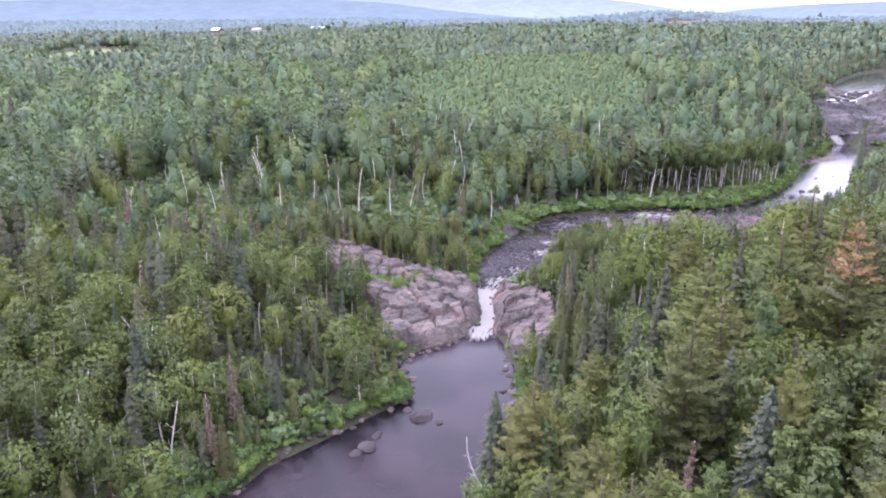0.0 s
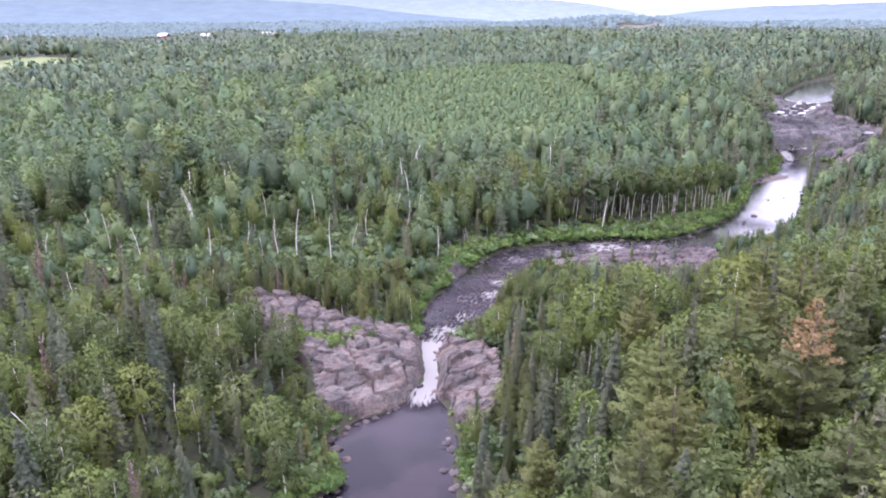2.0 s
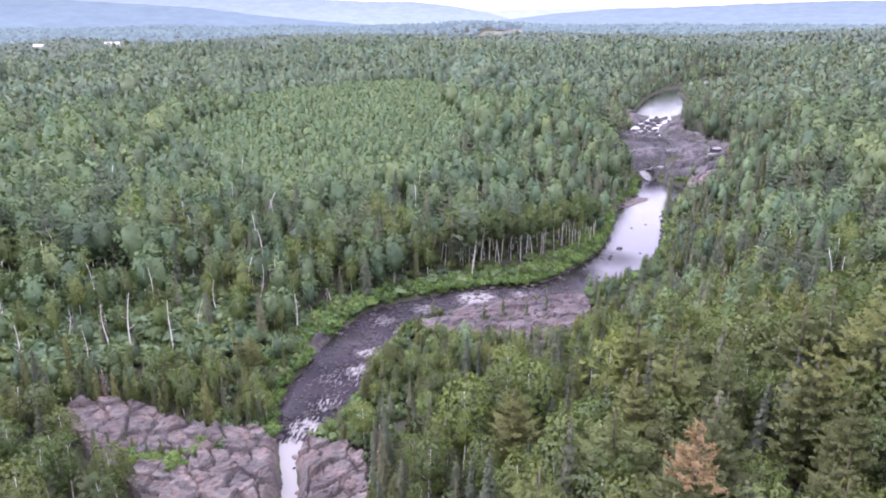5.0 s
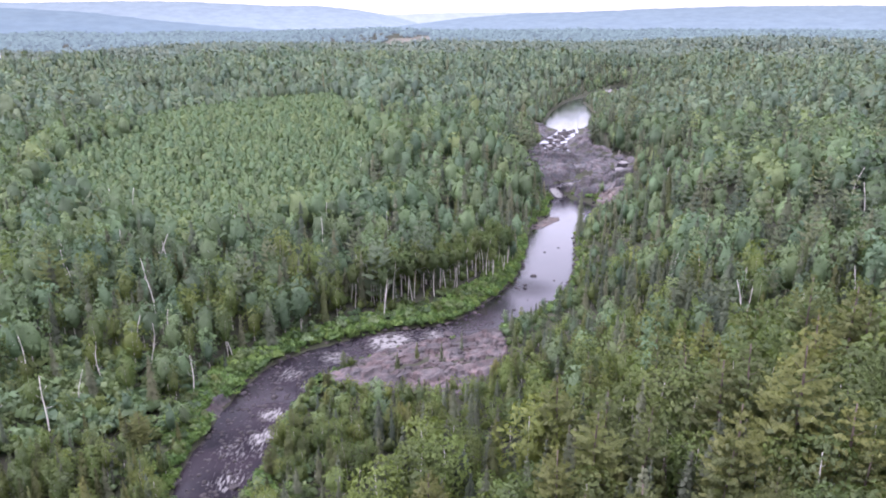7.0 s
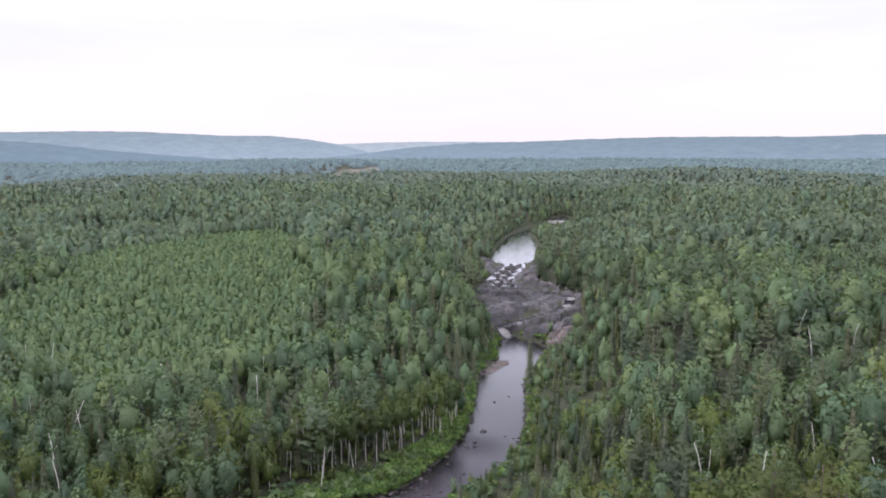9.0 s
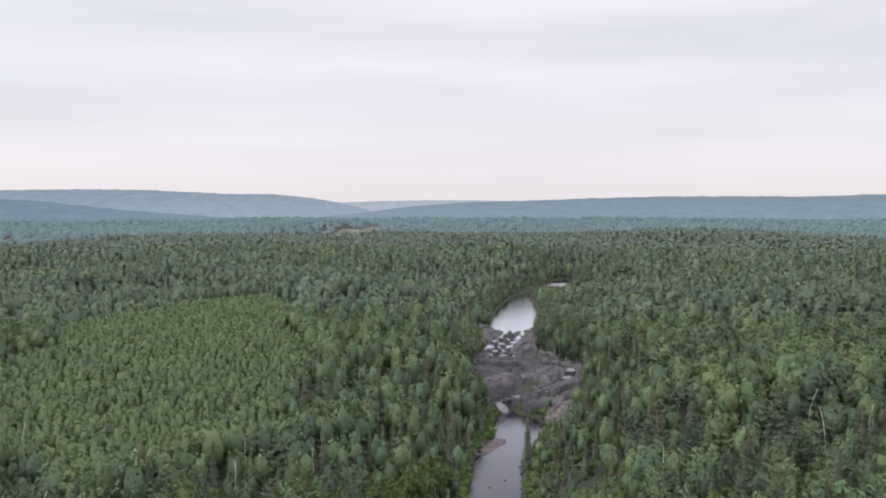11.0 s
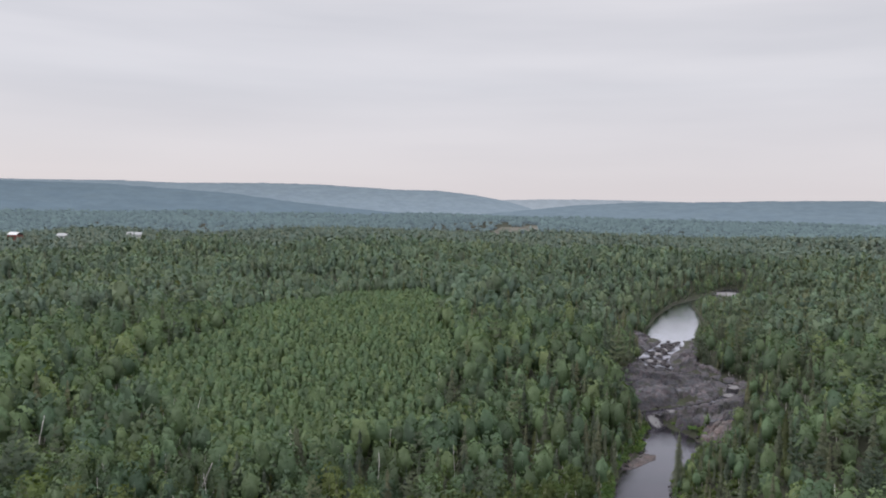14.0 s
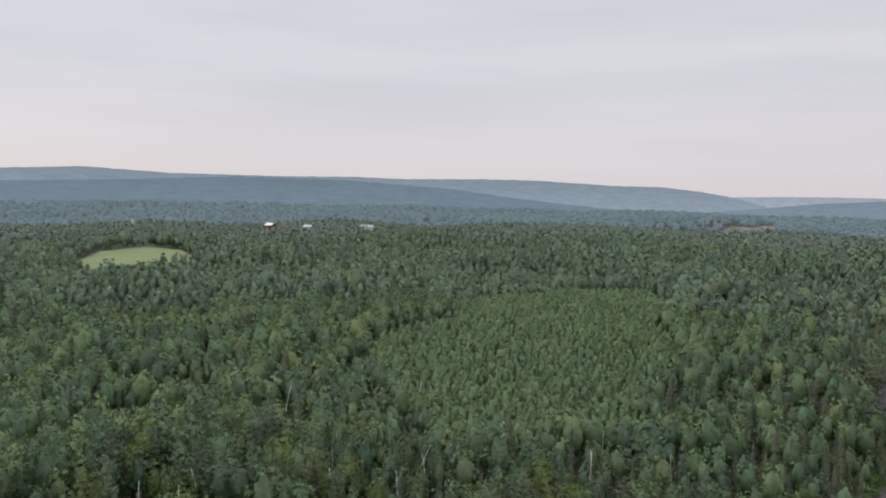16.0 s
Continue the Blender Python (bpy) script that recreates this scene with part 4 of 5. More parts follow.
def ready(p, gap):
    ok, d = free(p, gap)
    ok &= ~in_young(p[:, 0], p[:, 1])
    ok &= ~((p[:, 0] < np.interp(p[:, 1], RIVER[:, 1], RIVER[:, 0])) & (p[:, 1] > 168) & (p[:, 1] < 250) & (p[:, 0] > 12) & (d < np.where((p[:, 0] > 54) & (p[:, 0] < 126), 15.0, 6.5)))
    op = inside(p[:, 0], p[:, 1], OPENING)
    ok &= ~op | (rng.uniform(size=len(p)) < 0.32)
    p, d = p[ok], d[ok]
    k = choose(p, d)
    h = np.array([SIZE[KINDS[i]][0] for i in k]) + np.array([SIZE[KINDS[i]][1] for i in k]) * np.clip(rng.normal(size=len(p)), -1.9, 1.9)
    h *= 1 - 0.32 * np.exp(-np.maximum(d - 2, 0) / 9)
    east = p[:, 0] > np.interp(p[:, 1], RIVER[:, 1], RIVER[:, 0]) - 4
    shore = np.minimum(d, np.hypot(p[:, 0] - np.clip(p[:, 0], 45, 104), p[:, 1] - np.interp(p[:, 0], [45, 72, 104], [180, 168, 192])))
    h = np.where(east & (p[:, 1] > 140) & (p[:, 1] < 330), np.minimum(h, 4.2 + 0.30 * np.maximum(shore, 0)), h)
    h = np.where(east & (p[:, 1] > 258) & (p[:, 1] < 328) & (d < 55), np.minimum(h, 4.0 + 0.45 * np.maximum(d, 0)), h)
    h *= 1 - 0.7 * np.exp(-((p[:, 0] - 390) / 40) ** 2 - ((p[:, 1] - 582) / 48) ** 2)
    h *= 1 - 0.6 * np.exp(-((p[:, 0] - 405) / 45) ** 2 - ((p[:, 1] - 600) / 40) ** 2)
    h *= 1 - 0.48 * np.exp(-((p[:, 0] + 35) / 75) ** 2 - ((p[:, 1] - 166) / 34) ** 2)
    h *= 1 + 0.28 * ((p[:, 0] > 32) & (p[:, 1] < 135))
    h *= 1 + 0.16 * wave(p[:, 0], p[:, 1], 0.07, 31) * 2 + 0.5 * wave(p[:, 0], p[:, 1], 0.022, 33) * (p[:, 1] > 330)
    return np.column_stack([p, ground(p[:, 0], p[:, 1]) - 0.1]), k, h, d


def thicket():
    """The close, low growth of cedar, fir and young aspen behind the slab and inside the bend."""
    p = scatter(2.7, 60, 260)
    a = np.exp(-((p[:, 0] + 18) / 34) ** 2 - ((p[:, 1] - 158) / 13) ** 2) + np.exp(-((p[:, 0] - 48) / 26) ** 2 - ((p[:, 1] - 160) / 14) ** 2) * 0.8
    ok, d = free(p, 1.2)
    p = p[ok & (a > rng.uniform(0.25, 0.9, len(p)))]
    k = np.where(p[:, 0] > 15, rng.choice([3, 0, 0, 1, 4], len(p)), rng.choice([3, 3, 5, 1, 2], len(p)))
    h = rng.uniform(4.0, 8.5, len(p))
    return np.column_stack([p, ground(p[:, 0], p[:, 1]) - 0.1]), k, h


# trees that stand out: x, y, height, kind
SPECIAL = [(192, 392, 19, "pine"), (146, 347, 18, "pine"), (157, 336, 17, "pine"), (166, 342, 19, "pine"), (130, 357, 18, "pine"), (93, 319, 18, "pine"), (98, 307, 17, "pine"), (160, 383, 20, "pine"), (126, 334, 15, "pine"), (187, 216, 19, "pine"), (206, 195, 19, "pine"), (134, 175, 17, "pine"),
           (29, 75, 22.5, "pine"), (75, 122, 21, "pine"), (64, 99, 24, "pine"), (46, 92, 20, "pine"), (68, 82, 22, "pine"), (66, 190, 5, "cedar"), (71, 186, 4.5, "fir"), (78, 190, 5, "fir"), (60, 187, 4, "cedar"), (-8.5, 141, 3.0, "cedar"), (-11.5, 141.5, 3.8, "cedar"), (-6, 140.5, 2.4, "cedar"), (-14, 142.5, 3.4, "fir"), (-10, 143, 2.6, "fir"), (-16.5, 144, 2.8, "cedar"), (-18, 146, 3.2, "fir"), (-20, 143, 4.5, "fir"), (-17, 138, 5.5, "cedar"), (44, 120, 18, "pine"), (53, 104, 22, "pine"), (36, 88, 19, "pine"), (113, 160, 16, "pine"), (178, 178, 20, "pine"), (169, 357, 20, "pine"), (17, 66, 14, "pine"),
           (112, 371, 18, "pine"), (160, 268, 16, "spruce"), (-42, 72, 13, "birch"), (-48, 68, 12, "birch"), (-34, 70, 11.5, "birch"), (-28.5, 79, 10, "cedar"), (-36, 110, 13, "birch"), (-13, 98, 11, "aspen"),
           (-23, 101, 12, "spruce"), (-16, 104, 12, "birch"), (21, 113, 13, "cedar"), (23, 106, 12, "cedar"), (19, 100, 10, "cedar"), (22, 92, 12, "pine"), (22.5, 78, 12, "birch"), (44, 78, 13, "birch"),
           (9.5, 68, 9, "birch"), (15, 74, 9, "birch"), (17, 84, 11, "birch"), (40, 72, 13, "birch"), (56, 70, 14, "birch"), (60, 88, 13, "birch"), (30, 98, 14, "birch"), (62, 108, 17, "pine")]


# templates, each 10 m high; five grades of detail
def grades(kind, grade):
    r = np.random.default_rng(hash_of(kind) + grade)
    n = (5, 6, 8, 6, 4)[grade]
    out = []
    for i in range(n):
        wide = r.uniform(0.85, 1.15)
        if kind in ("birch", "aspen") and grade < 1:
            w, b = (5.2, 0.16) if kind == "birch" else (3.9, 0.26)
            out.append(feathery(r, 10, w * wide, b, 28, 58, 0.26))
        elif kind == "birch":
            out.append(broadleaf(r, 10, 5.5 * wide, 0.08, *((24, 44, 0.34, 0.20), (15, 20, 0.50, 0.31), (9, 11, 0.76), (5, 6, 1.3))[grade - 1]))
        elif kind == "aspen":
            out.append(broadleaf(r, 10, 4.5 * wide, 0.14, *((22, 38, 0.31, 0.20), (14, 18, 0.46, 0.31), (8, 10, 0.72), (5, 5, 1.2))[grade - 1]))
        elif kind == "spruce":
            out.append(conifer(r, 10, 3.6 * wide, *((30, 11, 0.42), (18, 9, 0.60), (14, 6, 0.6), (9, 5, 0.8), (5, 4, 1.3))[grade], skirt=grade > 1))
        elif kind == "fir":
            out.append(conifer(r, 10, 2.9 * wide, *((32, 10, 0.36), (19, 8, 0.52), (14, 6, 0.5), (9, 5, 0.7), (5, 4, 1.1))[grade], droop=0.3, skirt=grade > 1))
        elif kind == "cedar":
            out.append(spire(r, 10, 3.4 * wide, *((1300, 0.32), (500, 0.50), (190, 0.66), (70, 1.0), (20, 1.5))[grade]))
        else:
            out.append(tiered(r, 10, 4.7 * wide, *((16, 6, 24, 0.22), (13, 6, 10, 0.31), (11, 5, 7, 0.36), (7, 3, 2, 0.8), (4, 3, 0, 1.5))[grade]))
    return [q if len(q) > 2 else (*q, rounded(*q, own=1.6 if kind == "pine" else 0.7)) for q in out]


def hash_of(s):
    return sum(ord(c) * (i + 3) for i, c in enumerate(s))


LEAF = {"birch": M_BIRCH, "aspen": M_ASPEN, "spruce": M_SPRUCE, "cedar": M_CEDAR, "pine": M_PINE, "fir": M_SPRUCE}
HAZED_LEAF = {"birch": M_BIRCH_HAZE, "aspen": M_ASPEN_HAZE, "pine": M_PINE_HAZE}
BARK = {"birch": M_BARK_W, "aspen": M_BARK_W, "spruce": M_BARK_D, "cedar": M_BARK_D, "pine": M_BARK_D, "fir": M_BARK_D}
NAMES = {"birch": "paper_birch", "aspen": "aspen_tree", "spruce": "spruce_tree", "cedar": "cedar_tree", "pine": "pine_tree", "fir": "fir_tree"}
LABELS = {"birch": "leafy paper birch with rounded green crown and white trunk", "aspen": "slender aspen with pale trunk and small grey-green crown",
          "spruce": "dark green spruce with drooping boughs and pointed spire", "cedar": "blunt yellow-green cedar standing close by the river",
          "pine": "tall white pine with tiered yellow-green boughs", "fir": "narrow dark fir with a pointed crown"}
LIMIT = {"birch": 300, "aspen": 200, "spruce": 170, "cedar": 100, "pine": 160, "fir": 100}
FINE = {"birch": 60, "aspen": 30, "spruce": 40, "cedar": 30, "pine": 50, "fir": 20}


def trunk_of(kind, r):
    if kind in ("birch", "aspen"):
        return stem(r, 8.3, 0.12, 0.45, 6, 0.7, start=0.3)
    if kind == "pine":
        return stem(r, 9.8, 0.17, 0.15, 7, 0.8, start=0.25)
    return stem(r, 9.7, 0.13, 0.08, 0)


def model(kind, crown, seed):
    base = thing(NAMES[kind], LABELS[kind], "tree", f"{NAMES[kind].replace('_', ' ')} stand")
    tv, tt = trunk_of(kind, np.random.default_rng(seed))
    link_mesh("trunk", tv, tt, BARK[kind], base, smooth=True)
    link_mesh("crown", crown[0], crown[1], LEAF[kind], base, soft=crown[2] if len(crown) > 2 else None)
    return base


MODELS = {}


def plant_trees():
    places, kinds, heights, dist = ready(near, 1.6)
    tp, tk, th = thicket()
    places, kinds, heights = np.vstack([places, tp]), np.concatenate([kinds, tk]), np.concatenate([heights, th])
    mp, mk, mh, _ = ready(mid, 1.0)
    fp, fk, fh, _ = ready(far, 1.2)
    belt = scatter(3.5, 330, 860)
    ok, bd = free(belt, 0.8)
    belt, bd = belt[ok & (bd < 15)], bd[ok & (bd < 15)]
    mp = np.vstack([mp, np.column_stack([belt, ground(belt[:, 0], belt[:, 1]) - 0.1])])
    mk = np.concatenate([mk, rng.choice([0, 1, 2, 2, 5], len(belt))])
    bh = np.where(belt[:, 1] < 330, 2.0, 4.5) + 0.28 * bd + rng.uniform(0, 2.5, len(belt))
    mh = np.concatenate([mh, bh * (1 - 0.75 * np.exp(-((belt[:, 0] - 395) / 42) ** 2 - ((belt[:, 1] - 605) / 48) ** 2))])
    for px, py, ph, kind in SPECIAL + [(56, 91, 27, "pine"), (52, 86, 9, "pine"), (51, 82, 9, "pine")]:
        keep = np.hypot(places[:, 0] - px, places[:, 1] - py) > (5.6 if ph > 20 else 4.6 if kind == "pine" else 3.2)
        places, kinds, heights = places[keep], kinds[keep], heights[keep]
    sp = np.array([(x, y, float(footing(x, y))) for x, y, _, _ in SPECIAL])
    places = np.vstack([places, sp])
    kinds = np.concatenate([kinds, [KINDS.index(k) for _, _, _, k in SPECIAL]])
    heights = np.concatenate([heights, [h for _, _, h, _ in SPECIAL]])
    reach = np.hypot(places[:, 0] - 28, places[:, 1] - 48)
    for i, kind in enumerate(KINDS):
        sel = np.nonzero(kinds == i)[0]
        sel = sel[np.argsort(reach[sel])]
        single, joined = sel[:LIMIT[kind]], sel[LIMIT[kind]:]
        fine = [model(kind, c, 50 + q + i * 7) for q, c in enumerate(grades(kind, 0))]
        plain = [model(kind, c, q + i * 7) for q, c in enumerate(grades(kind, 1))]
        MODELS[kind] = fine + plain
        used = set()
        for q, j in enumerate(single):
            m = pose(*places[j], rng.uniform(-2, 2), rng.uniform(-2, 2), rng.uniform(0, 360))
            s = heights[j] / 10
            wide = s * rng.uniform(0.82, 1.2)
            pool = fine if q < FINE[kind] else plain
            ob = pool[q % len(pool)]
            if ob.name in used:
                ob = copy_thing(ob, m)
            used.add(ob.name)
            ob.matrix_basis = m @ Matrix.Diagonal((wide, wide, s, 1))
        back = rng.uniform(size=len(joined)) < np.clip((reach[joined] - 105) / 120, 0, 1)
        # the rest of the near wood, the middle and the far wood
        for tag, pts, hs, grade in (("near", places[joined[~back]], heights[joined[~back]], 2), ("back", places[joined[back]], heights[joined[back]], 2), ("mid", mp[mk == i], mh[mk == i], 3), ("far", fp[fk == i], fh[fk == i], 4)):
            if not len(pts):
                continue
            tpl = grades(kind, grade)
            sc = np.stack([hs / 10 * rng.uniform(0.85, 1.2, len(pts)) * (1.0 if kind in ("birch", "aspen") else 0.95), hs / 10 * rng.uniform(1.0, 1.25, len(pts))], 1)
            v, t, tint, soft = plant_all(tpl, pts, sc, rng.uniform(0, 6.28, len(pts)), rng.integers(0, len(tpl), len(pts)))
            # behind the near trees the leaves take the haze-tinted colours
            ob = link_mesh(f"{kind}_woods", v, t, LEAF[kind] if tag == "near" else M_FAR_HAZE if tag == "far" and kind in ("birch", "aspen") else HAZED_LEAF.get(kind, LEAF[kind]), tint=tint, soft=soft)
            tagged(ob, f"dense {kind} wood covering the valley" if tag != "far" else f"distant {kind} wood beyond the river", "forest", kind="stuff")
            if grade in (2, 3) and kind in ("birch", "aspen"):
                tv = [tube([(0, 0, -0.5), (0.12, 0.05, 4.0), (0.2, -0.1, 7.2)], [0.12, 0.09, 0.03], 4)]
                v, t, tint, soft = plant_all(tv, pts, sc, rng.uniform(0, 6.28, len(pts)), np.zeros(len(pts), int))
                tagged(link_mesh(f"{kind}_trunks", v, t, M_BARK_W), f"pale upright trunks of the {kind} wood", "trunks", kind="stuff")
    # the wood goes on behind the start of the flight
    bp = np.stack(np.meshgrid(np.arange(-150, 190, 7.5), np.arange(-130, 22, 7.5)), -1).reshape(-1, 2) + rng.uniform(-2.5, 2.5, (46 * 21, 2))
    okb, _ = free(bp, 2)
    bp = bp[okb]
    hs = rng.uniform(10, 16, len(bp)) / 10
    bp = np.column_stack([bp, ground(bp[:, 0], bp[:, 1]) - 0.1])
    close = (bp[:, 1] > -45) & (np.abs(bp[:, 0] - 10) < 75)
    for sel, grade, leaf in ((close, 2, M_BIRCH), (~close, 3, M_BIRCH_HAZE)):
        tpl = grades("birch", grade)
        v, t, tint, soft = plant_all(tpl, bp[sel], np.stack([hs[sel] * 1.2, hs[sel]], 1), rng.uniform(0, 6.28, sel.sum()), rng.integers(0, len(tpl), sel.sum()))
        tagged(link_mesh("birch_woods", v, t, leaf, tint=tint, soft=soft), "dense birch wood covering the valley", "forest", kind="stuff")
    # the young stand on the rise
    ok, d = free(young, 3)
    yp = young[ok & in_young(young[:, 0], young[:, 1])]
    yp = np.column_stack([yp, ground(yp[:, 0], yp[:, 1])])
    r = np.random.default_rng(77)
    tpl = [broadleaf(r, 10, 4.2, 0.0, 5, 5, 0.95) for _ in range(6)]
    hs = 0.94 + 0.13 * np.clip(r.normal(size=len(yp)), -2, 2)
    v, t, tint, soft = plant_all(tpl, yp, np.stack([hs * r.uniform(0.8, 1.2, len(yp)), hs], 1), r.uniform(0, 6.28, len(yp)), r.integers(0, 6, len(yp)))
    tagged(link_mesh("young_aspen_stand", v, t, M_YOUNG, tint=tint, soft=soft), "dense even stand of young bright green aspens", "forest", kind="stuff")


plant_trees()


# ---- the woods beyond ----
def far_woods():
    r = np.random.default_rng(5)
    for lo, hi, step, size in ((950, 1300, 12.0, 1.5), (1300, 1800, 20.0, 2.4), (1800, 2800, 36.0, 4.0)):
        p = scatter(step, lo, hi, -42, 62)
        ok, _ = free(p, 4)
        p = p[ok]
        p = np.column_stack([p, ground(p[:, 0], p[:, 1])])
        tpl = [broadleaf(r, 10, 7.0, 0.05, 4, 4, 2.2) for k in range(5)] + [(*q, rounded(*q)) for q in (conifer(r, 11, 4.5, 4, 3, 1.4, skirt=True) for k in range(2))]
        hs = size * r.uniform(0.75, 1.25, len(p))
        v, t, tint, soft = plant_all(tpl, p, np.stack([hs, np.minimum(hs, 1.2 * r.uniform(0.9, 1.25, len(p)))], 1), r.uniform(0, 6.28, len(p)), r.integers(0, 7, len(p)))
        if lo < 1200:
            tagged(link_mesh("distant_woods", v, t, M_FARWOOD_HAZE, tint=tint, soft=soft), "distant mixed forest reaching to the hills", "forest", kind="stuff")
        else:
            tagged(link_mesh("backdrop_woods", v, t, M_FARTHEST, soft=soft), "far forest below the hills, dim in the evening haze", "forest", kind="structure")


far_woods()


# ---- bedrock ----
def joints(rng, x, y, size, turn, stretch):
    """Which joint block each place belongs to, and how far it lies from the nearest joint."""
    c, sn = math.cos(turn), math.sin(turn)
    bx, by = x + 0.22 * size * wave(x, y, 0.9 / size * 2, 51), y + 0.22 * size * wave(x, y, 0.9 / size * 2, 52)
    u, v = (c * bx + sn * by) / (size * stretch), (-sn * bx + c * by) / size
    lo, hi = (int(u.min()) - 2, int(v.min()) - 2), (int(u.max()) + 2, int(v.max()) + 2)
    nx = hi[0] - lo[0] + 1
    jit = rng.uniform(-0.44, 0.44, (hi[1] - lo[1] + 1, nx, 2))
    iu, iv = np.floor(u).astype(int), np.floor(v).astype(int)
    f1, f2, own = np.full(u.shape, 9.0), np.full(u.shape, 9.0), np.zeros(u.shape, int)
    for du in (-1, 0, 1, 2):
        for dv in (-1, 0, 1, 2):
            a, b = np.clip(iu + du - lo[0], 0, nx - 1), np.clip(iv + dv - lo[1], 0, jit.shape[0] - 1)
            q = jit[b, a]
            d = np.hypot(u - (a + lo[0] + q[..., 0]), v - (b + lo[1] + q[..., 1]))
            near_ = d < f1
            f2 = np.where(near_, f1, np.minimum(f2, d))
            own = np.where(near_, b * nx + a, own)
            f1 = np.where(near_, d, f1)
    return own, (f2 - f1) * size


def bedrock(name, label, poly, mat, step, size, turn, stretch, lift, seed=1, relief=1.0, wade=0.9, calm=1.5):
    """Ice-smoothed bedrock: whale-backed blocks between weathered joints, running down under the water."""
    r = np.random.default_rng(seed)
    root = tagged(new(name), label, "bedrock", kind="structure")
    p = np.array(poly, float)
    xs, ys = np.arange(p[:, 0].min() - 1.5, p[:, 0].max() + 1.5, step), np.arange(p[:, 1].min() - 1.5, p[:, 1].max() + 1.5, step)
    X, Y = np.meshgrid(xs, ys)
    X, Y = X + r.uniform(-0.28, 0.28, X.shape) * step, Y + r.uniform(-0.28, 0.28, X.shape) * step
    d, lv = river_dist(X, Y)
    own, edge = joints(r, X, Y, size, turn, stretch)
    bit, fine = joints(r, X, Y, size * 0.42, turn + 0.5, 1.6)
    tall = r.normal(size=own.max() + 1)
    chip = r.normal(size=bit.max() + 1)
    tip = r.normal(size=(own.max() + 1, 2)) * 0.07
    block = 0.30 * tall[own] + 0.13 * chip[bit] + (X * tip[own, 0] + Y * tip[own, 1]) % (0.5 * size) * 0.35
    crack = np.exp(-(edge / (0.055 * size)) ** 2)
    dome = np.clip(edge / (0.16 * size), 0, 1) ** 0.6
    Z = lift(X, Y, d, lv) + relief * (0.35 + 0.65 * np.clip(d / calm, 0, 1)) * (block + 0.14 * dome - 0.85 * crack - 0.16 * np.exp(-(fine / 0.2) ** 2) + 0.30 * wave(X, Y, 0.5, seed + 40) + 0.10 * wave(X, Y, 1.9, seed + 41))
    under = np.clip((d + wade) / (min(wade, 0.9) + 0.5), 0, 1)
    Z = (lv - 0.9) * (1 - under) + Z * under
    wob = 1.2 * wave(X, Y, 0.8, seed + 60) + 0.5 * wave(X, Y, 2.3, seed + 61)
    ins = inside(X + wob, Y + wob, poly) & (d > -wade)
    rim = ~ins
    Z = np.where(rim, np.minimum(Z, np.where(d > 0, ground(X, Y), lv) - 1.0), Z)
    n = len(xs)
    V = np.stack([X.ravel(), Y.ravel(), Z.ravel()], 1)
    T = grid_tris(n, len(ys))
    T = T[ins.ravel()[T].any(1)]
    owner = own.ravel()[T[:, 0]]
    for q in np.unique(owner):
        tri = T[owner == q]
        idx, inv = np.unique(tri, return_inverse=True)
        c = V[idx].mean(0)
        ob = link_mesh("rock_block", V[idx] - c, inv.reshape(-1, 3), mat, root)
        ob.location = c


def slope_up(rise, run=2.2, base=0.3):
    return lambda x, y, d, lv: np.maximum(ground(x, y), lv) + base + rise * np.clip((d + 0.3) / run, 0, 1)


def hump(x, y, cx, cy, a, b, turn, power=2.0):
    c, sn = math.cos(turn), math.sin(turn)
    u, v = ((x - cx) * c + (y - cy) * sn) / a, (-(x - cx) * sn + (y - cy) * c) / b
    return np.clip(1 - (u * u + v * v) ** (power / 2), 0, 1)


def gorge_lift(x, y, d, lv):
    """Low wet ledges beside the cascades, with the whale-backed dome and the bluff over the pool."""
    z = lv + 0.25 + 1.0 * np.clip((d - 0.5) / 6, 0, 1)
    big = 14.6 * hump(x, y, 204, 362, 33, 16, 0.62, 3.0) ** 0.28
    mid_ = 12.6 * hump(x, y, 224, 356, 16, 8.5, 0.35, 3.0) ** 0.22
    low = 9.6 * hump(x, y, 209, 328, 16, 7.0, 0.05, 3.0) ** 0.2
    shore = np.clip((d - 0.2) / 2.6, 0, 1)
    z = np.maximum(z, np.where(d > 6, ground(x, y) + 0.6, z))
    return np.maximum(z, lv + (np.maximum(np.maximum(big, mid_), low) - lv) * shore)


# ---- boulders ----
def boulder_mesh(seed, sharp=0.16):
    r = np.random.default_rng(seed)
    bm = bmesh.new()
    bmesh.ops.create_icosphere(bm, subdivisions=2, radius=1.0)
    planes = [(unit(r.normal(size=3) + (0, 0, 0.3)), r.uniform(0.62, 0.88)) for _ in range(9)]
    for v in bm.verts:
        c = np.array(v.co)
        for n_, d_ in planes:
            k = float(c @ n_)
            if k > d_:
                c = c - n_ * (k - d_) * 0.9
        v.co = Vector(c * (1, 0.8, 0.62)) + Vector(r.normal(size=3) * 0.02)
    me = bpy.data.meshes.new("boulder")
    bm.to_mesh(me)
    bm.free()
    return me


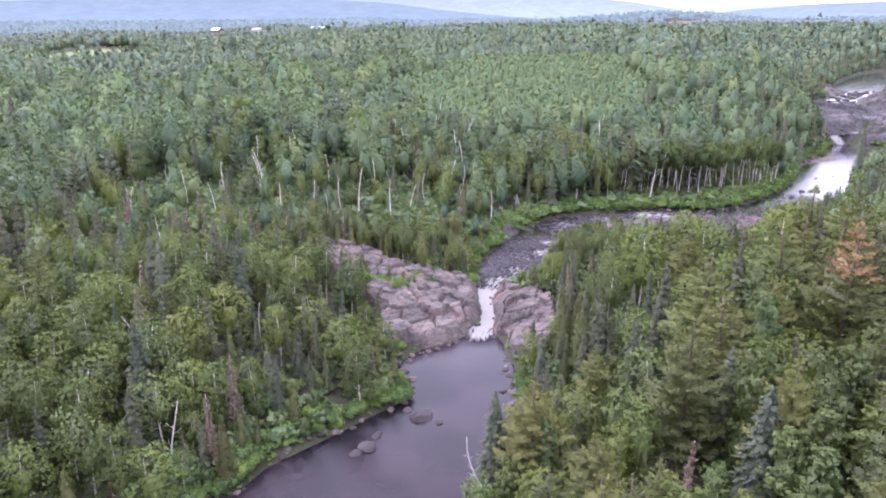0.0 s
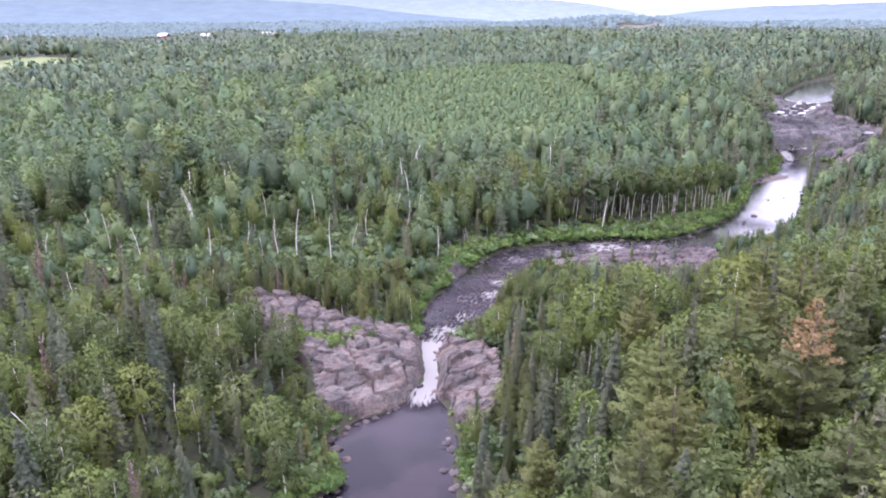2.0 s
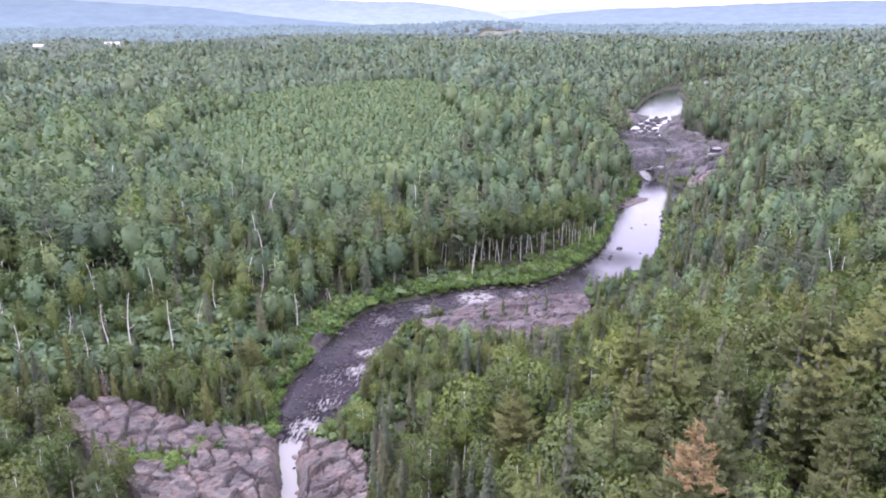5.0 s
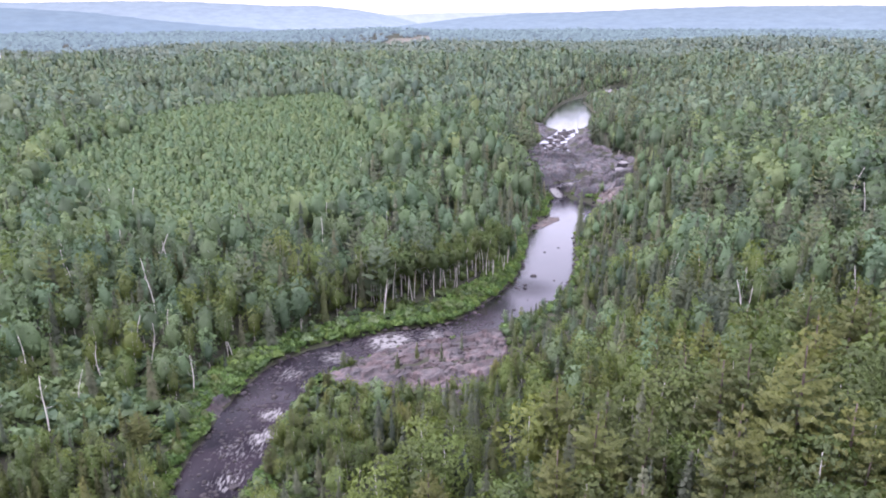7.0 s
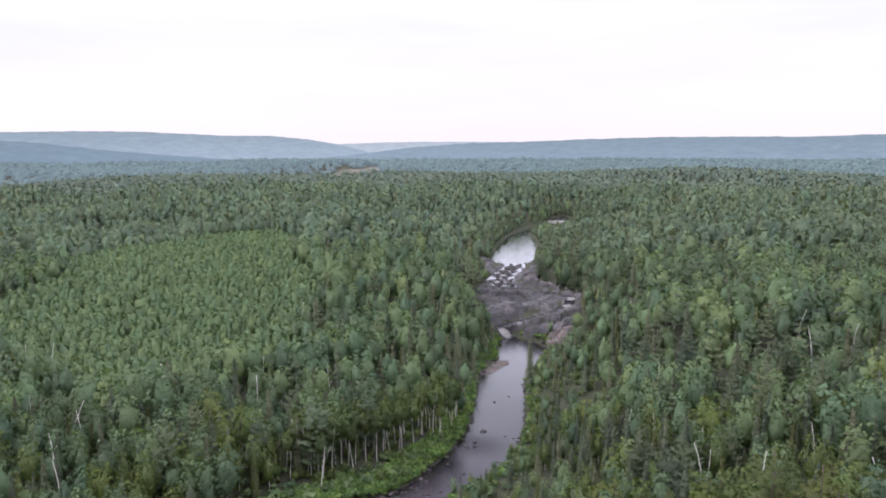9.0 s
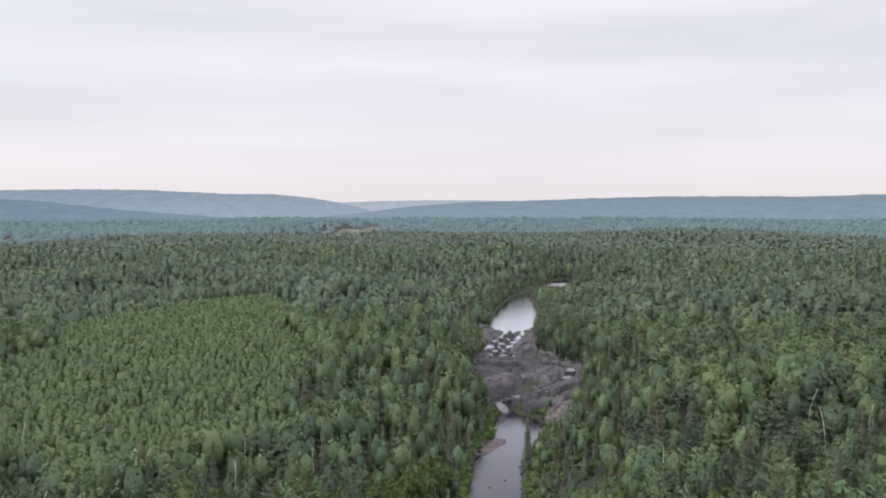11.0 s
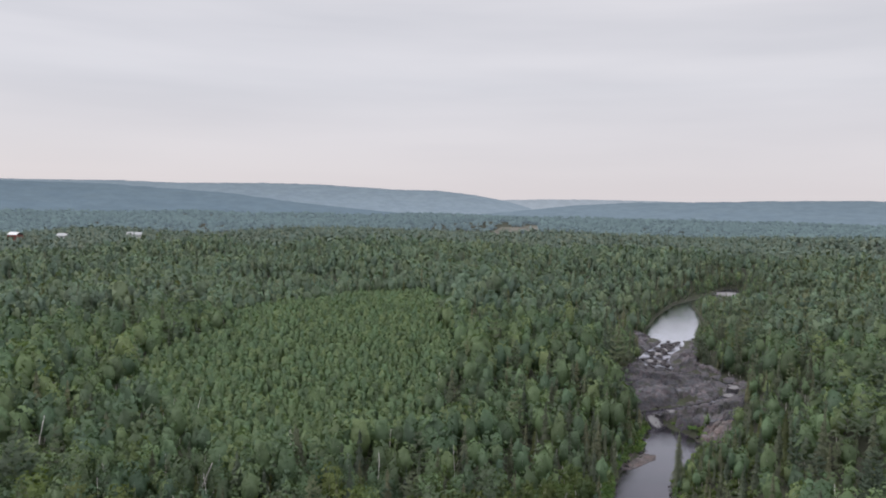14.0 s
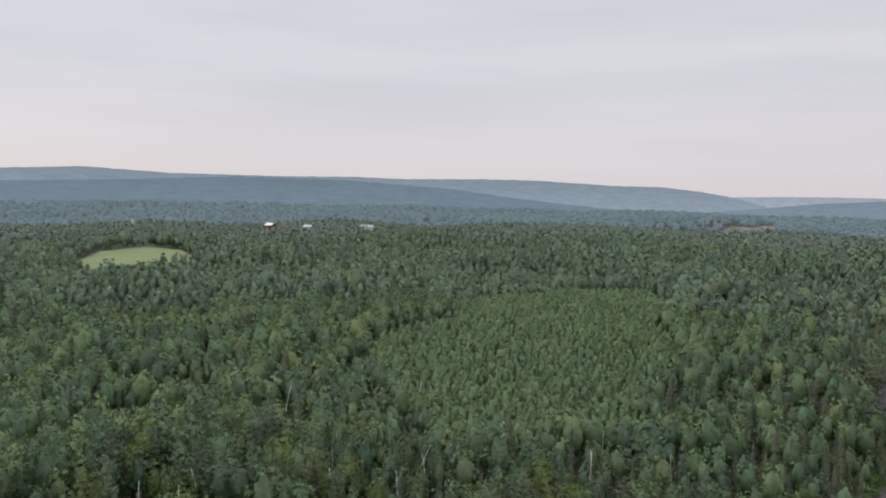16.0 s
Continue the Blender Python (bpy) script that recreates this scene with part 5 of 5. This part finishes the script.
def boulders():
    r = np.random.default_rng(19)
    dry = [boulder_mesh(100 + k) for k in range(4)]
    wet = [boulder_mesh(200 + k) for k in range(5)]
    for me in dry:
        me.materials.append(M_ROCK)
    for me in wet:
        me.materials.append(M_ROCK_WET)
    spots = [(-3.4, 96.5, 2.1, 1), (-0.6, 95.0, 0.7, 1), (-5.6, 98.5, 1.0, 1), (-6.3, 101.0, 1.0, 1), (-5.4, 108.6, 1.0, 0), (-7.2, 111.5, 1.5, 0), (-8.6, 113.6, 1.2, 0), (-8.2, 116.4, 1.1, 0), (-9.6, 118.6, 1.3, 0),
             (10.8, 112.2, 0.9, 1), (11.4, 100.6, 1.4, 0), (12.2, 103.5, 1.1, 0), (10.0, 104.8, 0.9, 1), (12.6, 106.4, 1.0, 0), (13.6, 99.4, 1.6, 0), (14.6, 96.6, 1.5, 0), (-4.8, 104.2, 0.5, 1), (-11, 88.4, 1.6, 1),
             (-9.8, 91.5, 1.2, 1), (-12.6, 86.8, 1.1, 1), (80.5, 204.5, 2.2, 1), (124, 238, 1.2, 1)]
    line = smooth_line(RIVER, 1.0)
    d = np.gradient(line[:, :2], axis=0)
    d /= np.linalg.norm(d, axis=1, keepdims=True)

    def put(x, y, s, kind):
        me = (dry, wet)[kind][int(r.integers(0, 4))]
        dd, lv = river_dist(np.array([x]), np.array([y]))
        z = lv[0] - 0.05 if dd[0] < 0 else float(ground(x, y)) + 0.1 * s
        ob = new("boulder", me)
        tagged(ob, "rounded pinkish granite boulder at the water's edge" if kind == 0 else "dark wet boulder breaking the river's surface", "boulder", "river boulders")
        ob.matrix_basis = pose(x, y, z, r.uniform(-14, 14), r.uniform(-14, 14), r.uniform(0, 360)) @ Matrix.Diagonal((s, s * r.uniform(0.8, 1.2), s * r.uniform(0.7, 1.1), 1))

    heap = Soup()

    def pile(x, y, s):
        dd, lv = river_dist(np.array([x]), np.array([y]))
        z = lv[0] - 0.05 if dd[0] < 0 else float(ground(x, y)) + 0.1 * s
        v, t = lump(r, (x, y, z), (s, s * r.uniform(0.7, 1.1), s * r.uniform(0.45, 0.7)), 0.22)
        heap.add(v, t)

    for x, y, s, k in spots:
        put(x, y, s, k)
    # lining the banks, and in the fast water
    for k in range(len(line)):
        x, y, lv, hw = line[k]
        if not 66 < y < 462 or (y > 336 and r.uniform() < 0.35):
            continue
        fast = max((q[3] for q in RAPIDS if np.hypot(q[0] - x, q[1] - y) < q[2]), default=0.0)
        nx, ny = d[k, 1], -d[k, 0]
        for side in (-1, 1):
            if r.uniform() < (0.30 if y > 125 else 0.45):
                o = side * (hw + r.uniform(-0.8, 0.7))
                if y < 235:
                    put(x + nx * o, y + ny * o, r.uniform(0.35, 1.0), int(r.uniform() < 0.7))
                else:
                    pile(x + nx * o, y + ny * o, r.uniform(0.4, 1.2))
        for q in range(2 if 150 < y < 210 else 1):
            if 150 < y < 335 and r.uniform() < (0.25 if y < 235 else 0.05) + 0.6 * fast:
                o, big = r.uniform(-0.9, 0.9) * hw, r.uniform(0.3, 0.85) * (1.25 if r.uniform() < 0.2 else 0.9)
                if q == 0 and y < 235:
                    put(x + nx * o, y + ny * o, big, 1)
                else:
                    pile(x + nx * o, y + ny * o, big)
        if 376 < y < 446:
            for q in range(2):
                pile(x + nx * r.uniform(-1, 1) * hw, y + ny * r.uniform(-1, 1) * hw, r.uniform(0.7, 1.9))
        if 150 < y < 209:
            for q in range(4):
                o = r.uniform(-0.97, 0.97) * hw
                pile(x + nx * o, y + ny * o, r.uniform(0.22, 0.62))
    loose = Soup()
    n = 0
    while n < 240:
        x, y = r.uniform(42, 95), r.uniform(165, 204)
        if not inside(np.array([x]), np.array([y]), SHELF)[0]:
            continue
        q = r.uniform(0.2, 0.5) if r.uniform() < 0.8 else r.uniform(0.5, 1.1)
        dd, lv = river_dist(np.array([x]), np.array([y]))
        loose.add(*lump(r, (x, y, max(float(ground(x, y)), lv[0]) + 0.35), (q, q * r.uniform(0.6, 1.0), q * r.uniform(0.5, 0.8)), 0.25))
        n += 1
    v, t = loose.done()
    tagged(link_mesh("shelf_rubble", v, t, M_ROCK_S), "loose broken stones lying on the rock shelf", "stones", kind="stuff")
    v, t = heap.done()
    tagged(link_mesh("river_stones", v, t, M_ROCK_WET), "dark wet stones strewn in and beside the river", "stones", kind="stuff")


# ---- dead trees ----
def snags():
    r = np.random.default_rng(23)
    tall = []
    for k in range(6):
        v, t = stem(r, 10, 0.18, 0.9 + 0.5 * (k % 3), (4, 7, 11, 6, 14, 9)[k], 0.7, start=0.35)
        ob = tagged(new("dead_tree"), "dead birch snag, bare and bleached white", "dead tree", "dead snags")
        link_mesh("trunk", v, t, M_SNAG, ob, smooth=True)
        tall.append(ob)
    spots = [(-22, 180, 12.5, 0, 0), (-50.5, 193, 13, 3, -2), (-52, 194, 11, -3, 3), (-49.5, 192, 9, 6, 0), (2.6, 205, 11, -5, 2), (4.5, 204, 10.5, 2, 2), (33.4, 274, 12, 3, 0), (32, 271, 11, -6, 0), (-27, 183, 9, -6, 0),
             (-58, 176, 9, 0, -14), (-42, 172, 10, 2, 12), (-36, 185, 8, 0, 4), (-30, 176, 7, 8, 3), (-14, 182, 11, 0, 4), (-9, 190, 8, 5, 0), (-68, 182, 10, 0, 0), (-75, 188, 9, 4, 4), (-62, 196, 9, 0, 6),
             (-20, 200, 10, 3, 0), (-5, 198, 9, 0, -5), (10, 212, 10, -3, 0), (-34, 205, 10, 3, 0), (-80, 176, 8, 0, 3), (5.6, 76.5, 7.5, 8, -16), (66, 219, 10, 0, 2), (-45, 100, 10, 0, -16), (-43.5, 100.5, 7, 0, 2),
             (-31, 110, 8, 3, 0), (-25, 120, 7, 0, 5), (-40, 128, 8, 4, 0), (-56, 122, 9, 0, 3), (-36, 80, 9, 4, 6), (-62, 150, 9, 2, 0), (-48, 146, 8, 0, -4), (-36, 152, 8, 4, 2), (88, 96, 9, 3, 3), (70, 78, 10, 2, -4)]
    # bleached tops standing over the wood beyond the bend
    for x, y in ((-142, 369), (-108, 363), (-152, 318), (-133, 310), (-86, 241), (-51, 246), (-34, 255), (-31, 262), (-27, 263), (-25, 264), (-19, 259), (-16, 246), (-1, 263), (7, 256), (11, 249), (-13, 231),
                 (-47, 226), (-47, 216), (-58, 215), (-41, 231), (4, 236), (30, 278), (91, 340), (64, 284), (157, 314), (123, 399), (83, 270), (95, 300)):
        spots.append((x, y, r.uniform(11.2, 12.8), r.uniform(-4, 4), r.uniform(-6, 6)))
    for k in range(26):
        spots.append((r.uniform(-130, 60), r.uniform(175, 330), r.uniform(7, 14), r.uniform(-7, 7), r.uniform(-7, 7)))
    for k in range(22):
        spots.append((r.uniform(120, 260), r.uniform(110, 230), r.uniform(9, 14), r.uniform(-5, 5), r.uniform(-5, 5)))
    for q, (x, y, h, rx, ry) in enumerate(spots):
        if q > 36 and river_dist(np.array([x]), np.array([y]))[0][0] < (16 if x > 100 else 3):
            continue
        m = pose(x, y, float(ground(x, y)) - 0.1, rx, ry, r.uniform(0, 360) if q > 30 else 40 * q)
        ob = tall[q] if q < 6 else copy_thing(tall[q % 6], m)
        ob.matrix_basis = pose(x, y, float(ground(x, y)) - 0.1, rx, ry, 0) @ pose(0, 0, 0, 0, 0, r.uniform(0, 360)) @ Matrix.Diagonal((h / 10, h / 10, h / 8.6, 1))
    # bare grey conifers among the living
    for k in range(3):
        v, t = conifer(r, 10, 2.6, 18, 7, 0.30, 0.2, 0.12)
        tv, tt = stem(r, 9.6, 0.12, 0.1, 16, 0.5, start=0.15)
        tall.append(tagged(new("dying_spruce"), "dying spruce with thin grey-brown twigs", "tree", "dying spruces"))
        link_mesh("trunk", tv, tt, M_SNAG, tall[-1], smooth=True)
        link_mesh("crown", v, t, M_GREYTWIG, tall[-1])
    n = 0
    while n < 48:
        x, y = r.uniform(-75, 130), r.uniform(45, 190)
        ok, dd = free(np.array([[x, y]]), 3)
        if not ok[0] or (x > 10 and y > 135):
            continue
        h = r.uniform(7, 13)
        m = pose(x, y, float(ground(x, y)) - 0.1, 0, 0, r.uniform(0, 360))
        ob = tall[6 + n] if n < 3 else copy_thing(tall[6 + n % 3], m)
        ob.matrix_basis = m @ Matrix.Diagonal((h / 10, h / 10, h / 10, 1))
        n += 1


def rust_pine():
    r = np.random.default_rng(3)
    base = thing("dying_pine", "tall pine with a rust-orange dying top over green boughs", "tree")
    v, t = stem(r, 9.8, 0.17, 0.15, 12, 0.8, start=0.25)
    link_mesh("trunk", v, t, M_BARK_D, base, smooth=True)
    v, t = tiered(r, 10, 5.2, 15, 6, 32, 0.21)
    c = v[t].mean(1)
    low = c[:, 2] < 7.2
    for name, sel, mat in (("crown", low, M_PINE), ("dead_top", ~low, M_RUST)):
        idx = t[sel].ravel()
        tagged(link_mesh(name, v[idx], np.arange(len(idx)).reshape(-1, 3), mat, base), "rust-orange dead needles" if mat == M_RUST else "")
    base.matrix_basis = pose(56, 91, float(ground(56, 91))) @ Matrix.Diagonal((2.3, 2.3, 2.7, 1))


# ---- shrubs ----
def shrubs():
    r = np.random.default_rng(29)
    fine = [bush(r, 1, 1.5, 150, 0.19) for _ in range(4)]
    rough = [bush(r, 1, 1.5, 24, 0.42, False) for _ in range(4)]
    line = smooth_line(RIVER, 1.0)
    d = np.gradient(line[:, :2], axis=0)
    d /= np.linalg.norm(d, axis=1, keepdims=True)
    spots = []
    for k in range(len(line)):
        x, y, lv, hw = line[k]
        if y > 330 or y < 45:
            continue
        left, right = (-d[k, 1], d[k, 0]), (d[k, 1], -d[k, 0])
        wide = 7.5 if 168 < y < 245 else 4.0
        for q in range(5 if wide > 5 else 2):
            o = hw + 0.8 + r.uniform(0, 1) ** 1.3 * wide
            spots.append((x + left[0] * o, y + left[1] * o, r.uniform(1.0, 2.3)))
        if r.uniform() < 0.6:
            o = hw + 1.2 + r.uniform(0, 3)
            spots.append((x + right[0] * o, y + right[1] * o, r.uniform(0.9, 2.2)))
    for cx, cy, sx, sy, n in ((21, 151, 4, 5, 40), (15, 105, 3, 4, 22), (-12, 93, 5, 3, 22), (-18, 86, 4, 3, 18), (84, 184, 5, 6, 9), (72, 184, 8, 5, 5), (60, 188, 5, 3, 3), (-12, 141, 6, 2.2, 18), (-3, 145, 3, 2, 5), (204, 394, 4, 8, 14), (222, 381, 2, 1.5, 6), (14, 176, 2, 4, 12)):
        for q in range(n):
            spots.append((cx + r.normal() * sx * 0.6, cy + r.normal() * sy * 0.6, r.uniform(0.9, 2.2)))
    good = []
    for x, y, h in spots:
        dd, _ = river_dist(np.array([x]), np.array([y]))
        rock = any(inside(np.array([x]), np.array([y]), poly)[0] for poly in (SLAB_RIGHT, WEST_LEDGE, SHELF))
        bare = inside(np.array([x]), np.array([y]), SLAB_LEFT)[0] and dd[0] < 9
        if dd[0] > 0.35 and not rock and not bare:
            good.append((x, y, h))
    good.sort(key=lambda q: math.hypot(q[0] - 12, q[1] - 100))
    models = []
    for v, t in fine:
        ob = link_mesh("alder_bush", v, t, M_ALDER)
        models.append(tagged(ob, "low bright green alder bush on the river bank", "bush", "bank alders"))
    for q, (x, y, h) in enumerate(good[:280]):
        m = pose(x, y, float(footing(x, y)) - 0.1 * h, 0, 0, r.uniform(0, 360))
        ob = models[q] if q < 4 else copy_thing(models[q % 4], m)
        ob.matrix_basis = m @ Matrix.Diagonal((h * 1.15, h * 1.15, h, 1))
    rest = np.array(good[280:])
    # undergrowth in the openings and along the wood's edge
    p = scatter(2.9, 60, 270, -38, 50)
    op = inside(p[:, 0], p[:, 1], OPENING)
    dd, _ = river_dist(p[:, 0], p[:, 1])
    p = p[op | ((dd > 2) & (dd < 12) & (p[:, 1] < 260))]
    ok, _ = free(p, 1.5)
    p = p[ok]
    under = np.column_stack([p, ground(p[:, 0], p[:, 1]) - 0.1])
    if len(rest):
        q = np.column_stack([rest[:, :2], ground(rest[:, 0], rest[:, 1]) - 0.1])
        v, t, tint, soft = plant_all(rough, q, np.stack([rest[:, 2] * 1.15, rest[:, 2]], 1), r.uniform(0, 6.28, len(q)), r.integers(0, 4, len(q)))
        tagged(link_mesh("alder_thicket", v, t, M_ALDER, tint=tint), "bright green alder thicket along the banks", "bushes", kind="stuff")
    hs = r.uniform(0.8, 2.6, len(under)) * np.where(inside(under[:, 0], under[:, 1], OPENING), 1.5, 1.0)
    b = scatter(1.7, 40, 300, -40, 50)
    db, _ = river_dist(b[:, 0], b[:, 1])
    b = b[(db > 0.15) & (db < 2.6) & (b[:, 1] < 262)]
    okb, _ = free(b, 0.1)
    b = b[okb]
    hb = r.uniform(0.35, 1.0, len(b))
    v, t, tint, soft = plant_all(rough, np.column_stack([b, ground(b[:, 0], b[:, 1]) - 0.1]), np.stack([hb * 1.5, hb], 1), r.uniform(0, 6.28, len(b)), r.integers(0, 4, len(b)))
    tagged(link_mesh("bank_sedge", v, t, M_ALDER, tint=tint), "low green sedge and willow at the water's edge", "grass", kind="stuff")
    v, t, tint, soft = plant_all(rough, under, np.stack([hs * 1.2, hs], 1), r.uniform(0, 6.28, len(under)), r.integers(0, 4, len(under)))
    tagged(link_mesh("undergrowth", v, t, M_BIRCH_HAZE, tint=tint), "green saplings and undergrowth in the openings", "undergrowth", kind="stuff")
    low = []
    for k in range(4):
        q = Soup()
        q.add(*nub(r, (0, 0, 0.4), (0.55, 0.55, 0.5)))
        d3 = unit(r.normal(size=(14, 3)) + (0, 0, 0.5))
        q.add(*leaves(r, (0, 0, 0.4) + d3 * (0.75, 0.75, 0.65), d3 + r.normal(size=d3.shape) * 0.3, 0.36))
        low.append(q.done())
    p = np.vstack([scatter(4.2, 40, 235), scatter(3.6, 255, 420)])
    ok, dd = free(p, 1.5)
    p = p[ok & ((p[:, 1] < 215) | (dd < 26)) & (p[:, 1] < 345) & (p[:, 0] < 150 + 60 * (p[:, 1] > 240))]
    hs = r.uniform(1.2, 3.6, len(p))
    v, t, tint, soft = plant_all(low, np.column_stack([p, ground(p[:, 0], p[:, 1]) - 0.1]), np.stack([hs * 0.95, hs], 1), r.uniform(0, 6.28, len(p)), r.integers(0, 4, len(p)))
    tagged(link_mesh("forest_saplings", v, t, M_ASPEN, tint=tint), "leafy saplings filling the gaps under the trees", "undergrowth", kind="stuff")
    # the open row of pale stems above the bend
    row = []
    for k in range(66):
        f = r.uniform()
        row.append((56 + 64 * f + r.normal() * 2.0, 217 + 25 * f ** 1.3 + r.uniform(0, 14), r.uniform(11.5, 16.5)))
    rm = []
    for k in range(4):
        b = thing("bank_aspen", "tall aspen with a long bare white trunk above the bank", "tree", "row of bank aspens")
        link_mesh("trunk", *stem(r, 9.0, 0.085, 0.9, 7, 0.7, start=0.5), M_BARK_W, b, smooth=True)
        v, t, soft = feathery(r, 10, 3.6, 0.55, 12, 44, 0.30)
        link_mesh("crown", v, t, M_ASPEN, b, soft=soft)
        rm.append(b)
    for q, (x, y, h) in enumerate(row):
        m = pose(x, y, float(ground(x, y)) - 0.1, r.uniform(-3, 3), r.uniform(-3, 3), r.uniform(0, 360))
        ob = rm[q] if q < 4 else copy_thing(rm[q % 4], m)
        ob.matrix_basis = m @ Matrix.Diagonal((h / 10, h / 10, h / 10, 1))


# ---- field, clearing and houses ----
def patch(name, label, poly, mat, lift):
    p = np.array(poly, float)
    c = p.mean(0)
    edge = []
    for k in range(len(p)):
        a, b = p[k], p[(k + 1) % len(p)]
        for t in np.arange(6) / 6:
            edge.append(a + (b - a) * t)
    edge = np.array(edge)
    rings = [c + (edge - c) * f for f in (1.0, 0.75, 0.5, 0.25)]
    xy = np.vstack(rings + [c])
    n = len(edge)
    tris = []
    for k in range(3):
        for i in range(n):
            j = (i + 1) % n
            tris += [(k * n + i, k * n + j, (k + 1) * n + j), (k * n + i, (k + 1) * n + j, (k + 1) * n + i)]
    tris += [(3 * n + i, 3 * n + (i + 1) % n, 4 * n) for i in range(n)]
    z = ground(xy[:, 0], xy[:, 1]) + lift
    tagged(link_mesh(name, np.column_stack([xy, z]), np.array(tris), mat, smooth=True), label, "field", kind="structure")


def box_bm(x, y, z, sx, sy, sz):
    bm = bmesh.new()
    bmesh.ops.create_cube(bm, size=1.0)
    for v in bm.verts:
        v.co = Vector((x + v.co.x * sx, y + v.co.y * sy, z + v.co.z * sz))
    return bm


def roof_bm(w, l, z, h, over=0.5):
    bm = bmesh.new()
    a, b = w / 2 + over, l / 2 + over
    pts = [(-a, -b, z), (a, -b, z), (0, -b, z + h), (-a, b, z), (a, b, z), (0, b, z + h)]
    low = [(x, y, q - 0.25) for x, y, q in pts]
    vs = [bm.verts.new(p) for p in pts + low]
    for f in ((0, 2, 5, 3), (1, 4, 5, 2), (6, 9, 11, 8), (7, 8, 11, 10), (0, 3, 9, 6), (1, 7, 10, 4), (0, 6, 8, 2), (2, 8, 7, 1), (3, 5, 11, 9), (5, 4, 10, 11)):
        bm.faces.new([vs[i] for i in f])
    return bm


def house(x, y, turn, w, l, h, wall, roof, label):
    base = thing("house", label, "house", "houses in the valley")
    part("wall", box_bm(0, 0, h / 2 - 1, w, l, h + 2), wall, base)
    part("roof", roof_bm(w, l, h, w * 0.36), roof, base)
    part("door", box_bm(w / 2 + 0.03, -l * 0.3, 1.05, 0.1, 1.0, 2.1), M_WALL_R, base)
    for k in (-0.05, 0.2, 0.38):
        part("window", box_bm(w / 2 + 0.03, l * k, 1.7, 0.1, 1.3, 1.2), M_DARK, base)
    base.matrix_basis = pose(x, y, float(ground(x, y)) + 6, 0, 0, turn)



bedrock("bedrock_west", "broad pinkish granite slab, jointed, beside the falls", SLAB_LEFT, M_ROCK, 0.24, 3.4, 0.5, 1.5, slope_up(0.9), 1, 1.35)
bedrock("bedrock_east", "pinkish granite ledge with dark joints beside the falls", SLAB_RIGHT, M_ROCK, 0.24, 3.2, 0.3, 1.5, slope_up(1.1), 2, 1.35)
bedrock("bedrock_shelf", "low flat grey-pink rock shelf inside the river bend", SHELF, M_ROCK_S, 0.5, 3.0, 0.15, 1.8, slope_up(0.05, 3.0, 0.15), 3, 1.15, 1.2)
bedrock("bedrock_west_ledge", "dark stepped rock ledge on the wooded bank", WEST_LEDGE, M_ROCK_S, 0.4, 2.2, 0.9, 1.6, slope_up(0.4), 9, 1.3)
bedrock("bedrock_gorge", "stepped grey rock ledges and domes of the upper cascades", GORGE, M_ROCK_G, 0.8, 6.0, 0.5, 1.8, gorge_lift, 6, 1.5, 0.9, 6.0)
bedrock("gravel_spit", "low pinkish rock spit reaching into the pool", SPIT, M_ROCK, 0.5, 2.4, 0.4, 1.4, slope_up(0.1, 2.0, 0.12), 7, 0.6, 12.0)
bedrock("bedrock_bank", "sloping pink-grey rock bank beside the pool", EAST_BANK, M_ROCK, 0.5, 3.0, 1.0, 1.5, slope_up(0.5), 8)
boulders()
snags()
rust_pine()
shrubs()
patch("field", "pale green mown hay field among the woods", FIELD, M_FIELD, 0.6)
patch("clearing", "bare tan clearing far off in the forest", CLEARING, M_GRAVEL, 0.8)
house(-327, 1069, 60, 10, 15, 6.4, M_WALL_R, M_ROOF_W, "red-walled house with a pale metal roof")
house(-552, 1083, 20, 8, 11, 5, M_WALL_W, M_ROOF_W, "white house with a pale roof among trees")
house(-180, 1064, 90, 8, 18, 4.2, M_WALL_W, M_ROOF_W, "long low white building among trees")
house(-264, 1050, 80, 8, 12, 4, M_WALL_W, M_ROOF_W, "small white shed among distant trees")
